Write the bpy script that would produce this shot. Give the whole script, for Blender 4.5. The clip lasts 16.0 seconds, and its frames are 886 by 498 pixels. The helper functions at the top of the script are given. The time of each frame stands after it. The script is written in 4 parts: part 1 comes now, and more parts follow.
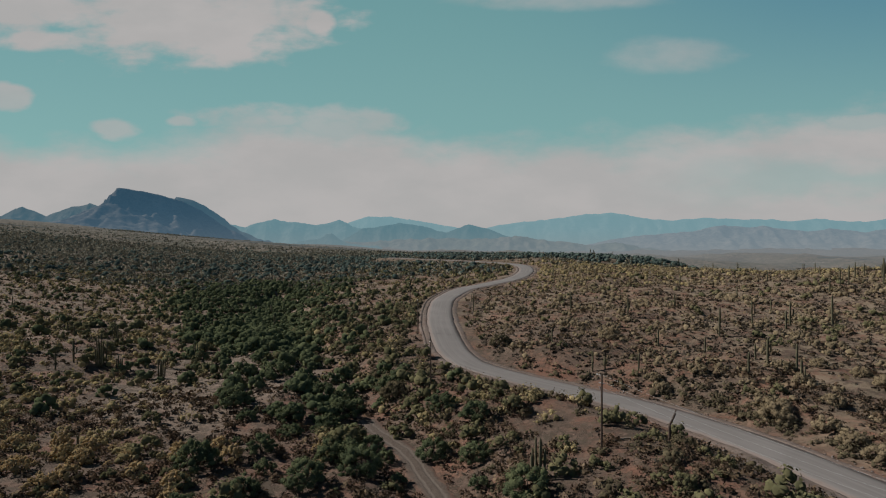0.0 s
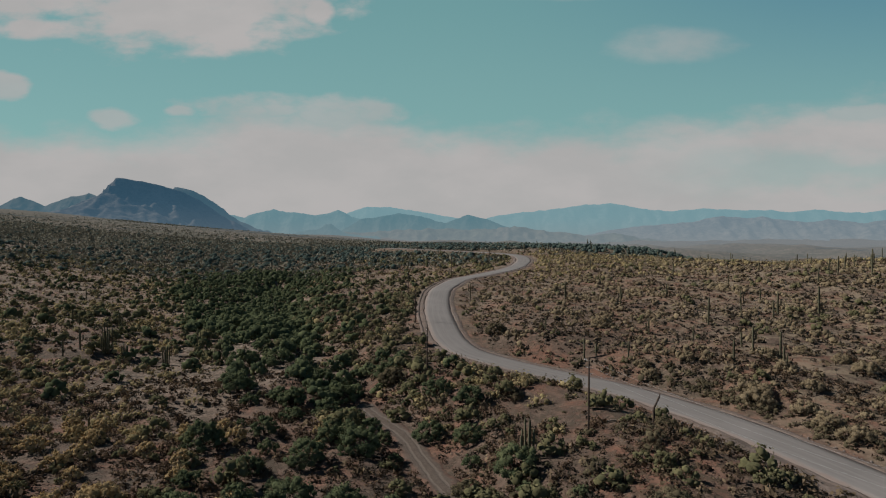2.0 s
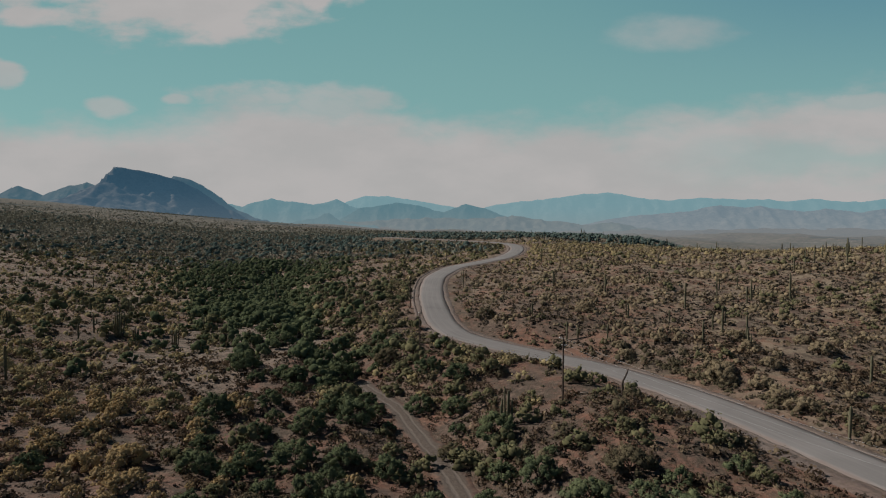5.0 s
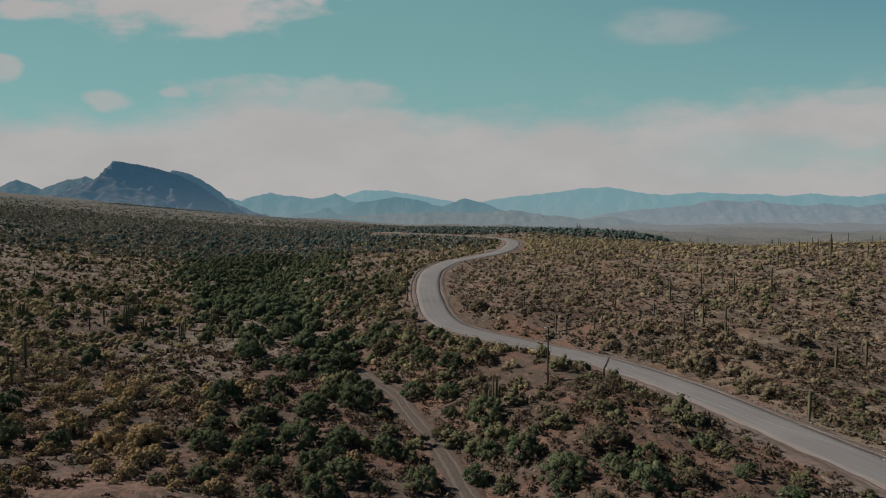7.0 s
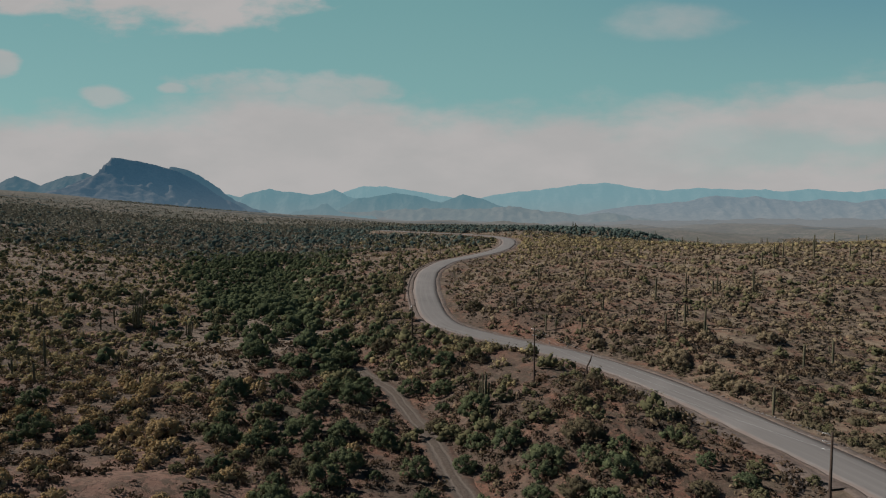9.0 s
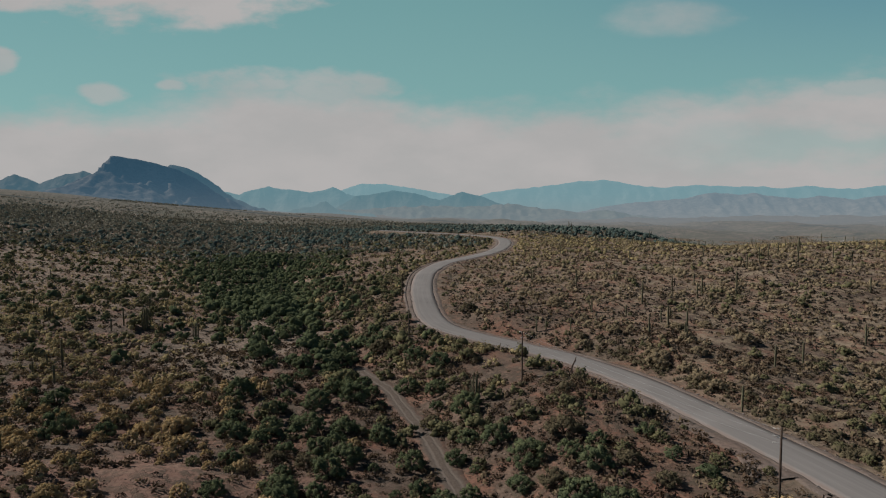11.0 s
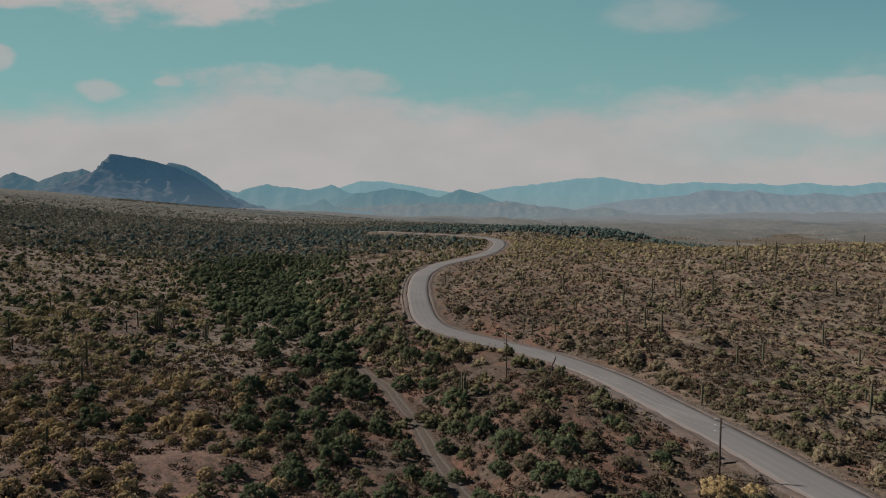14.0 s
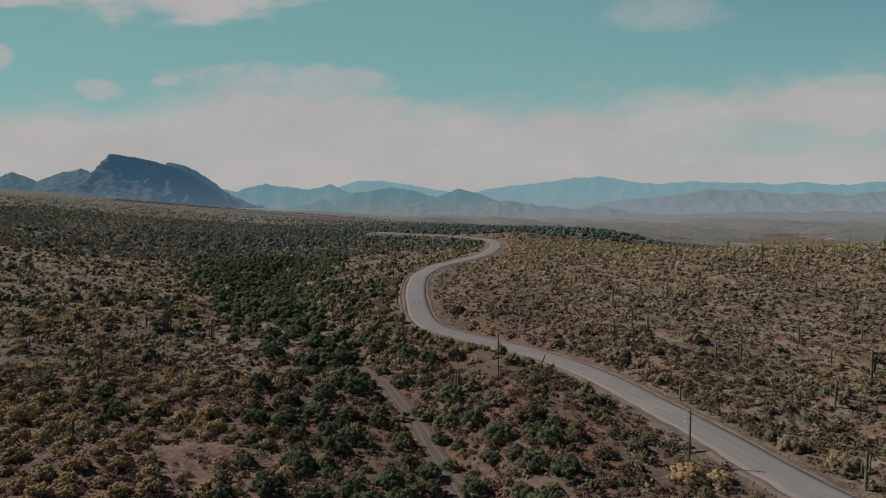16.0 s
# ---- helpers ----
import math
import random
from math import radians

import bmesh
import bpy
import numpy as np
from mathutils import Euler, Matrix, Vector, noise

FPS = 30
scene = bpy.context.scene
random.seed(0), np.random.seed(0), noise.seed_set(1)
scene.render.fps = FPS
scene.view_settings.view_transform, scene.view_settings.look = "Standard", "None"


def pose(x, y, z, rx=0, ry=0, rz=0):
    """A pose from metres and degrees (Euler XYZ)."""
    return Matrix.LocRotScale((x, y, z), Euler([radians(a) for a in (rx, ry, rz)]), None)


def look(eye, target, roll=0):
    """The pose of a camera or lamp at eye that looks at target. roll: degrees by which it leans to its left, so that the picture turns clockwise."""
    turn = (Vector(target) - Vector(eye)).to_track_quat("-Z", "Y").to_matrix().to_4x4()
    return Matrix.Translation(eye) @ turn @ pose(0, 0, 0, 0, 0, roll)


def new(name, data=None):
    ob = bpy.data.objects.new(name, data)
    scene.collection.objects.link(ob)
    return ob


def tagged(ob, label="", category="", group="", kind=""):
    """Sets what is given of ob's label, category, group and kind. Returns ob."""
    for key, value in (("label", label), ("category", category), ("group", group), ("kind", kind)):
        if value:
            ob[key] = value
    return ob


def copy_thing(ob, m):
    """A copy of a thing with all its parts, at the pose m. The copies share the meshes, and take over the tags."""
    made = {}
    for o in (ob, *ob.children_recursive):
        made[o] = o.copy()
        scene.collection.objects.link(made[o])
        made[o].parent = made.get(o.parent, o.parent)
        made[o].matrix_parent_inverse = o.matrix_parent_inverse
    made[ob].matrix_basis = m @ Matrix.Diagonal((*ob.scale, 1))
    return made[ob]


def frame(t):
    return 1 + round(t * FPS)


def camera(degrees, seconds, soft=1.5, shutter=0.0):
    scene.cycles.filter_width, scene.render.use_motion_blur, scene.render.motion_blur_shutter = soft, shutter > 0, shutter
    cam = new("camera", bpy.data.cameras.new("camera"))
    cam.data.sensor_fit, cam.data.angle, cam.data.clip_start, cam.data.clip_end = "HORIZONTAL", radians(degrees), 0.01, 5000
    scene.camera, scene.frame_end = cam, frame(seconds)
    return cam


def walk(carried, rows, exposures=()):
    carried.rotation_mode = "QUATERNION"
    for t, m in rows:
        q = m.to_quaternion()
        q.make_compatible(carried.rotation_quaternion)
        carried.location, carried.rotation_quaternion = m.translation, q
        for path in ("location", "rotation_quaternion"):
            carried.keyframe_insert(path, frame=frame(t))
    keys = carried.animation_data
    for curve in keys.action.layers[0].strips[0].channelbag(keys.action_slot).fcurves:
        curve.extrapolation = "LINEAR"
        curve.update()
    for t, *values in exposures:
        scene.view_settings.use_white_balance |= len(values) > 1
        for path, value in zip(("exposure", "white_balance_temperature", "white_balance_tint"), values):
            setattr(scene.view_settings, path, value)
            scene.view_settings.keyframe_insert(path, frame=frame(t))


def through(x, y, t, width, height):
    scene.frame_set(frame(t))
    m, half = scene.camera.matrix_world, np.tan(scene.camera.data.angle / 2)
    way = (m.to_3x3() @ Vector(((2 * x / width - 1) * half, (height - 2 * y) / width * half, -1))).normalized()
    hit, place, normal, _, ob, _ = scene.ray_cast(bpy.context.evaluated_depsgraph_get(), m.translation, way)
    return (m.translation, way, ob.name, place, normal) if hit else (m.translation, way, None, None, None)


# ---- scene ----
import itertools

cam = camera(73.0, 16.0, soft=1.1)
METRES, EYE, TILT, LEAN, TURN = 55.0, 30.0, -0.5, 0.0, 0.0
ROWS = [
    (0.0, 0.0, 0.0, 0.0, 0.0, 0.0, -0.0),
    (0.5, 0.0014, -0.0091, 0.0001, -0.03, -0.2, -0.03),
    (1.0, 0.004, -0.0259, 0.0009, -0.06, -0.49, -0.04),
    (1.5, 0.0068, -0.0443, 0.001, -0.07, -0.69, -0.05),
    (2.0, 0.0109, -0.0659, 0.0012, -0.08, -0.92, -0.07),
    (2.5, 0.0153, -0.0882, 0.0016, -0.09, -1.09, -0.08),
    (3.0, 0.0201, -0.1143, 0.0023, -0.12, -1.27, -0.08),
    (3.5, 0.0243, -0.1401, 0.0021, -0.14, -1.42, -0.08),
    (4.0, 0.029, -0.1695, 0.0024, -0.17, -1.6, -0.09),
    (4.5, 0.0331, -0.1974, 0.0029, -0.21, -1.78, -0.08),
    (7.0, 0.0535, -0.3483, 0.0134, -0.35, -2.51, -0.12),
    (7.5, 0.0567, -0.3782, 0.0207, -0.39, -2.6, -0.11),
    (8.0, 0.0615, -0.4115, 0.0316, -0.4, -2.72, -0.11),
    (8.5, 0.0656, -0.4431, 0.0429, -0.43, -2.82, -0.08),
    (9.0, 0.0703, -0.4778, 0.0549, -0.45, -2.93, -0.06),
    (11.5, 0.0923, -0.6447, 0.1138, -0.56, -3.29, 0.03),
    (12.0, 0.0969, -0.6808, 0.1273, -0.59, -3.36, 0.02),
    (12.5, 0.1011, -0.7145, 0.1372, -0.62, -3.39, 0.04),
    (13.0, 0.1051, -0.7513, 0.1453, -0.65, -3.45, 0.04),
    (13.5, 0.108, -0.7851, 0.1542, -0.67, -3.48, 0.06),
    (14.0, 0.1117, -0.8222, 0.1631, -0.69, -3.52, 0.08),
    (14.5, 0.115, -0.8562, 0.1709, -0.72, -3.55, 0.08),
    (15.0, 0.1182, -0.893, 0.1802, -0.76, -3.58, 0.09),
    (15.5, 0.1204, -0.9271, 0.1881, -0.78, -3.59, 0.1),
    (16.0, 0.1235, -0.964, 0.1952, -0.81, -3.61, 0.13),
]
walk(cam, [(t, pose(0, 0, EYE, TILT, LEAN, TURN) @ pose(METRES * x, METRES * y, METRES * z, 90 + pitch, roll, yaw)) for t, x, y, z, yaw, pitch, roll in ROWS],
     exposures=((0.0, 0.1), (16.0, 0.1)))

# ---- world and sun ----
SUN_FROM = Vector((-0.76, 0.24, 0.62)).normalized()     # low morning sun from the left and a little ahead


class Nodes:
    """Short hand for building node trees."""

    def __init__(self, tree):
        self.tree = tree
        tree.nodes.clear()

    def add(self, kind, inputs=(), **props):
        n = self.tree.nodes.new(kind)
        for k, v in props.items():
            setattr(n, k, v)
        for k, v in dict(inputs).items():
            self.feed(n.inputs[k], v)
        return n

    def feed(self, socket, v):
        if isinstance(v, bpy.types.NodeSocket):
            self.tree.links.new(v, socket)
        else:
            socket.default_value = v

    def math(self, op, a, b=0.0, clamp=False):
        return self.add("ShaderNodeMath", {0: a, 1: b}, operation=op, use_clamp=clamp).outputs[0]

    def vmath(self, op, a, b=(0, 0, 0)):
        n = self.add("ShaderNodeVectorMath", {0: a, 1: b}, operation=op)
        return n.outputs["Value"] if op == "DOT_PRODUCT" else n.outputs["Vector"]

    def noise(self, vec, scale, detail=4.0, rough=0.55):
        return self.add("ShaderNodeTexNoise", {"Vector": vec, "Scale": scale, "Detail": detail, "Roughness": rough}).outputs["Fac"]

    def mix(self, fac, a, b, blend="MIX"):
        n = self.add("ShaderNodeMix", data_type="RGBA", blend_type=blend)
        for i, v in ((0, fac), (6, a), (7, b)):
            self.feed(n.inputs[i], v)
        return n.outputs[2]

    def span(self, v, a, b, c=0.0, d=1.0, smooth=True):
        return self.add("ShaderNodeMapRange", {0: v, 1: a, 2: b, 3: c, 4: d}, interpolation_type="SMOOTHSTEP" if smooth else "LINEAR").outputs[0]


def rgb(r, g, b):
    return (r, g, b, 1.0)


world = bpy.data.worlds.new("desert_sky")
scene.world = world
world.use_nodes = True
W = Nodes(world.node_tree)
sky = W.add("ShaderNodeTexSky", sky_type="NISHITA", sun_disc=False, sun_elevation=math.asin(SUN_FROM.z),
            sun_rotation=math.atan2(SUN_FROM.x, SUN_FROM.y), altitude=600, air_density=1.0, dust_density=0.4, ozone_density=2.0)
gen = W.add("ShaderNodeTexCoord").outputs["Generated"]
xyz = W.add("ShaderNodeSeparateXYZ", {0: gen}).outputs
ahead = W.math("MAXIMUM", W.math("ABSOLUTE", xyz[1]), 0.12)
p, q = W.math("DIVIDE", xyz[0], ahead), W.math("DIVIDE", xyz[2], ahead)
flat = W.add("ShaderNodeCombineXYZ", {0: p, 1: q}).outputs[0]
wisps = W.add("ShaderNodeCombineXYZ", {0: p, 1: W.math("MULTIPLY", q, 2.2)}).outputs[0]
ragged = W.math("SUBTRACT", W.noise(wisps, 12.0, 7.0, 0.55), 0.5)
billow = W.math("SUBTRACT", W.noise(wisps, 3.2, 3.0, 0.5), 0.5)


def cloud(cx, cy, rx, ry):
    away = W.vmath("MULTIPLY", W.vmath("SUBTRACT", flat, (cx, cy, 0)), (1 / rx, 1 / ry, 0))
    return W.math("SUBTRACT", 1.0, W.vmath("DOT_PRODUCT", away, away))


# the named clouds: a cumulus bank, small puffs and a thin high streak
lumps = [cloud(-0.44, 0.375, 0.27, 0.085), cloud(-0.66, 0.34, 0.10, 0.022), cloud(-0.205, 0.368, 0.03, 0.026), cloud(-0.70, 0.40, 0.18, 0.06),
         cloud(-0.545, 0.193, 0.045, 0.020), cloud(-0.435, 0.203, 0.034, 0.011), cloud(-0.735, 0.245, 0.045, 0.022), cloud(-0.31, 0.212, 0.13, 0.024), cloud(-0.17, 0.200, 0.11, 0.034), cloud(0.70, 0.188, 0.09, 0.028), cloud(0.60, 0.168, 0.14, 0.020)]
puffs = lumps[0]
for one in lumps[1:]:
    puffs = W.math("MAXIMUM", puffs, one)
puffs = W.math("MAXIMUM", puffs, -2.5)
puffs = W.math("ADD", puffs, W.math("ADD", W.math("MULTIPLY", ragged, 2.9), W.math("MULTIPLY", billow, 1.9)))
puffs = W.math("MULTIPLY", W.span(puffs, -0.25, 0.80), W.span(q, 0.20, 0.32, 0.66, 1.0))
thin = W.math("MAXIMUM", W.math("MAXIMUM", cloud(0.38, 0.315, 0.115, 0.032), cloud(0.19, 0.405, 0.18, 0.018)), -2.0)
thin = W.math("MULTIPLY", W.span(W.math("ADD", thin, W.math("MULTIPLY", ragged, 2.0)), -0.3, 1.3), 0.55)
# the veil that lies over the horizon, with an undulating top
top = W.math("ADD", q, W.math("ADD", W.math("MULTIPLY", ragged, 0.085), W.math("MULTIPLY", billow, 0.085)))
swell = W.math("MULTIPLY", W.math("SUBTRACT", 1.0, W.span(W.math("ABSOLUTE", W.math("ADD", p, 0.235)), 0.06, 0.22)), 0.030)
rise = W.math("ADD", W.math("ADD", swell, W.span(p, -0.32, -0.55, 0.0, -0.008)), W.span(p, 0.28, 0.80, 0.0, 0.062))
veil = W.span(W.math("SUBTRACT", top, rise), 0.198, 0.124)
gap = W.math("MULTIPLY", W.span(W.math("ABSOLUTE", W.math("SUBTRACT", top, 0.105)), 0.055, 0.0), W.span(p, 0.25, 0.6))
veil = W.math("MULTIPLY", veil, W.math("SUBTRACT", 1.0, W.math("MULTIPLY", gap, 0.42)))
scatter = W.math("MULTIPLY", W.span(W.noise(wisps, 1.6, 6.0, 0.6), 0.60, 0.80), W.span(q, 0.48, 0.75, 0.0, 0.35))
cover = W.math("MAXIMUM", W.math("MAXIMUM", puffs, thin), W.math("MAXIMUM", veil, scatter))
blue = W.mix(1.0, sky.outputs[0], rgb(0.165, 0.20, 0.15), "MULTIPLY")

shade = W.mix(W.span(W.noise(wisps, 5.0, 4.0), 0.35, 0.65), rgb(0.755, 0.745, 0.738), rgb(0.830, 0.802, 0.792))
upper = W.mix(W.span(p, -0.05, 0.75), rgb(0.270, 0.590, 0.610), rgb(0.165, 0.430, 0.570))
teal = W.mix(W.span(q, 0.12, 0.50), rgb(0.375, 0.705, 0.695), upper)
blue = W.mix(W.span(q, 0.46, 0.68, 0.88, 0.0), W.mix(W.span(q, 0.42, 0.65), blue, rgb(0.010, 0.030, 0.070)), teal)
behind = W.span(xyz[1], 0.10, -0.35)
cover = W.math("MULTIPLY", cover, W.math("SUBTRACT", 1.0, W.math("MULTIPLY", behind, 0.85)))
blue = W.mix(W.math("MULTIPLY", behind, 0.9), blue, rgb(0.060, 0.145, 0.270))
above = W.mix(cover, blue, shade)
W.add("ShaderNodeOutputWorld", {0: W.add("ShaderNodeBackground", {0: above, 1: 0.5}).outputs[0]})

sun = new("sun", bpy.data.lights.new("sun", "SUN"))
sun.data.energy, sun.data.angle, sun.data.color = 4.5, radians(0.6), (1.0, 0.955, 0.91)
sun.matrix_world = look(SUN_FROM * 300, (0, 0, 0))

# ---- materials ----


def material(name):
    m = bpy.data.materials.new(name)
    m.use_nodes = True
    return m, Nodes(m.node_tree)


def finish(N, colour, rough=0.85, bump=None, strength=0.4, distance=0.1, glow=None, metal=0.0):
    b = N.add("ShaderNodeBsdfPrincipled", {"Base Color": colour, "Roughness": rough, "Metallic": metal})
    b.inputs["Specular IOR Level"].default_value = 0.25
    if bump is not None:
        N.feed(b.inputs["Normal"], N.add("ShaderNodeBump", {"Height": bump, "Strength": strength, "Distance": distance}).outputs[0])
    N.add("ShaderNodeOutputMaterial", {0: b.outputs[0]})


def soil(name, dark, light, red, stones=1.0, litter=0.85, straw=0.0):
    m, N = material(name)
    at = N.add("ShaderNodeNewGeometry").outputs["Position"]
    c = N.mix(N.span(N.noise(at, 0.035, 5.0, 0.6), 0.35, 0.65), dark, light)
    c = N.mix(N.span(N.noise(at, 0.11, 5.0, 0.65), 0.42, 0.64), c, red)
    where = N.add("ShaderNodeSeparateXYZ", {0: at}).outputs
    # the clearing's tone is also raised, sunlight on it put into the colour
    # the bare pinkish clearing among the golden bushes, and the pale sand by the wash
    for cx, cy, rx, ry, tone in ((-28.0, 37.0, 20.0, 17.0, rgb(0.215, 0.122, 0.089)), (-46.0, 132.0, 26.0, 42.0, rgb(0.205, 0.156, 0.120))):
        dx, dy = N.math("DIVIDE", N.math("SUBTRACT", where[0], cx), rx), N.math("DIVIDE", N.math("SUBTRACT", where[1], cy), ry)
        ring = N.math("ADD", N.math("SQRT", N.math("ADD", N.math("MULTIPLY", dx, dx), N.math("MULTIPLY", dy, dy))), N.math("MULTIPLY", N.noise(at, 0.16, 5.0, 0.65), 1.4))
        c = N.mix(N.math("MULTIPLY", N.span(ring, 1.85, 1.35), straw), c, tone)
    grit = N.noise(at, 1.6, 6.0, 0.75)
    c = N.mix(N.span(N.noise(at, 0.55, 5.0, 0.7), 0.44, 0.62, 0.0, 0.35), c, N.mix(0.5, c, rgb(0.30, 0.22, 0.16)))
    c = N.mix(N.span(grit, 0.44, 0.66, 0.0, 0.9), c, N.mix(0.55, c, rgb(0.0432, 0.0324, 0.023)))
    dry = N.math("MULTIPLY", N.span(N.noise(at, 0.75, 6.0, 0.7), 0.46, 0.56), N.span(N.noise(at, 0.05, 3.0), 0.36, 0.56, 0.15, 1.0))
    c = N.mix(N.math("MULTIPLY", dry, litter), c, rgb(0.0612, 0.049, 0.0331))
    # a thin cover of bleached grass on the eastern hill and beyond the bend
    grass = N.math("MULTIPLY", N.math("MAXIMUM", N.span(where[0], 25, 80), N.span(where[1], 120, 230, 0.0, 0.9)), N.span(N.noise(at, 0.26, 6.0, 0.7), 0.42, 0.60, 0.0, 0.95))
    c = N.mix(N.math("MULTIPLY", grass, straw), c, rgb(0.226, 0.176, 0.122))
    brush = N.math("MULTIPLY", N.span(N.noise(at, 0.30, 5.0, 0.75), 0.44, 0.56), N.span(where[1], 330, 480, 0.0, 0.75))
    c = N.mix(N.math("MULTIPLY", brush, straw), c, rgb(0.075, 0.068, 0.046))
    v = N.add("ShaderNodeTexVoronoi", {"Vector": at, "Scale": 2.2}).outputs["Distance"]
    rock = N.math("MULTIPLY", N.span(v, 0.22, 0.08), stones)
    c = N.mix(N.math("MULTIPLY", rock, 0.5), c, rgb(0.2304, 0.18, 0.144))
    finish(N, c, 0.95, N.math("ADD", N.math("ADD", grit, rock), N.math("MULTIPLY", dry, 2.0 * litter)), 0.5, 0.15)
    return m


SOIL = soil("desert_soil", rgb(0.0860, 0.0560, 0.0415), rgb(0.1340, 0.0920, 0.0680), rgb(0.1760, 0.0860, 0.0570), 1.0, 0.70, 0.85)
SHOULDER = soil("road_shoulder", rgb(0.1283, 0.0993, 0.0838), rgb(0.1677, 0.1335, 0.1156), rgb(0.1523, 0.1078, 0.0890), 1.0, 0.25)
SAND = soil("wash_sand", rgb(0.1047, 0.0770, 0.0616), rgb(0.1355, 0.1016, 0.0800), rgb(0.1477, 0.1016, 0.0770), 0.5, 0.1)


def gravel():
    m, N = material("road_gravel")
    uv = N.add("ShaderNodeUVMap").outputs[0]
    at = N.add("ShaderNodeNewGeometry").outputs["Position"]
    s = N.add("ShaderNodeSeparateXYZ", {0: uv}).outputs
    wob = N.math("MULTIPLY", N.math("SUBTRACT", N.noise(at, 0.05, 2.0), 0.5), 0.8)
    across = N.math("ADD", s[0], wob)
    lanes = N.math("ABSOLUTE", N.math("SINE", N.math("MULTIPLY", across, 1.75)))
    long = N.add("ShaderNodeCombineXYZ", {0: N.math("MULTIPLY", across, 2.2), 1: N.math("MULTIPLY", s[1], 0.05)}).outputs[0]
    streak = N.noise(long, 1.0, 5.0, 0.65)
    c = N.mix(N.span(lanes, 0.1, 0.9), rgb(0.196, 0.180, 0.168), rgb(0.180, 0.165, 0.154))
    c = N.mix(N.span(streak, 0.40, 0.68, 0.0, 0.8), c, rgb(0.150, 0.137, 0.128))
    c = N.mix(N.span(N.noise(at, 0.09, 4.0), 0.45, 0.7, 0.0, 0.6), c, rgb(0.216, 0.198, 0.185))
    grit = N.noise(at, 5.0, 4.0, 0.7)
    edge = N.span(N.math("ADD", N.math("ABSOLUTE", s[0]), N.math("MULTIPLY", N.math("SUBTRACT", N.noise(at, 0.5, 4.0), 0.5), 1.6)), 2.9, 3.9)
    c = N.mix(N.math("MULTIPLY", edge, 0.75), c, rgb(0.172, 0.130, 0.110))
    finish(N, c, 0.95, N.math("ADD", N.math("MULTIPLY", streak, 2.0), grit), 0.35, 0.05)
    return m


GRAVEL = gravel()


def track_sand():
    """Two pale ruts in dull sand that fades into the red soil on both sides."""
    m, N = material("track_sand")
    at = N.add("ShaderNodeNewGeometry").outputs["Position"]
    s = N.add("ShaderNodeSeparateXYZ", {0: N.add("ShaderNodeUVMap").outputs[0]}).outputs
    wander = N.math("ADD", s[0], N.math("MULTIPLY", N.math("SUBTRACT", N.noise(at, 0.25, 3.0), 0.5), 1.2))
    rut = N.span(N.math("ABSOLUTE", N.math("SUBTRACT", N.math("ABSOLUTE", wander), 0.75)), 0.35, 0.05)
    grit = N.noise(at, 2.2, 6.0, 0.7)
    c = N.mix(N.span(grit, 0.35, 0.65), rgb(0.110, 0.086, 0.068), rgb(0.078, 0.058, 0.045))
    c = N.mix(N.math("MULTIPLY", rut, 0.7), c, rgb(0.138, 0.112, 0.094))
    edge = N.span(N.math("ADD", N.math("ABSOLUTE", s[0]), N.math("MULTIPLY", N.math("SUBTRACT", N.noise(at, 0.7, 5.0, 0.65), 0.5), 2.6)), 1.2, 2.1)
    c = N.mix(edge, c, N.mix(N.span(N.noise(at, 0.8, 5.0), 0.4, 0.6), rgb(0.092, 0.056, 0.041), rgb(0.150, 0.088, 0.062)))
    finish(N, c, 0.95, N.math("SUBTRACT", grit, N.math("MULTIPLY", rut, 0.8)), 0.5, 0.12)
    return m


TRACK = track_sand()


def leafage(name, a, b, c, through=0.25):
    m, N = material(name)
    geo = N.add("ShaderNodeNewGeometry")
    col = N.mix(N.span(N.noise(geo.outputs["Position"], 0.40, 3.0), 0.40, 0.60), a, b)
    col = N.mix(N.math("MULTIPLY", geo.outputs["Random Per Island"], 0.6), col, c)
    d = N.add("ShaderNodeBsdfDiffuse", {"Color": col, "Roughness": 0.5})
    t = N.add("ShaderNodeBsdfTranslucent", {"Color": col})
    N.add("ShaderNodeOutputMaterial", {0: N.add("ShaderNodeMixShader", {0: through, 1: d.outputs[0], 2: t.outputs[0]}).outputs[0]})
    return m


GREEN = leafage("mesquite_leaf", rgb(0.108, 0.127, 0.066), rgb(0.168, 0.182, 0.092), rgb(0.055, 0.074, 0.046), 0.14)
# the next two leaf colours are greyed and blued to paint in haze
HAZED_GREEN = leafage("hazed_woodland_leaf", rgb(0.096, 0.130, 0.111), rgb(0.137, 0.167, 0.137), rgb(0.065, 0.095, 0.088), 0.12)
HAZED_SCRUB = leafage("hazed_scrub_leaf", rgb(0.212, 0.204, 0.155), rgb(0.277, 0.250, 0.186), rgb(0.137, 0.142, 0.115), 0.12)
OLIVE = leafage("palo_verde_leaf", rgb(0.148, 0.138, 0.072), rgb(0.200, 0.178, 0.093), rgb(0.090, 0.092, 0.053), 0.12)
YELLOW = leafage("dry_bloom_leaf", rgb(0.420, 0.300, 0.145), rgb(0.500, 0.366, 0.192), rgb(0.270, 0.192, 0.104), 0.15)
KHAKI = leafage("creosote_leaf", rgb(0.252, 0.198, 0.122), rgb(0.312, 0.243, 0.152), rgb(0.172, 0.140, 0.092), 0.15)
PALE_GOLD = leafage("pale_gold_leaf", rgb(0.347, 0.278, 0.140), rgb(0.423, 0.333, 0.176), rgb(0.217, 0.183, 0.101), 0.18)
DRAB = leafage("dry_scrub", rgb(0.178, 0.134, 0.084), rgb(0.231, 0.171, 0.111), rgb(0.105, 0.078, 0.053), 0.12)
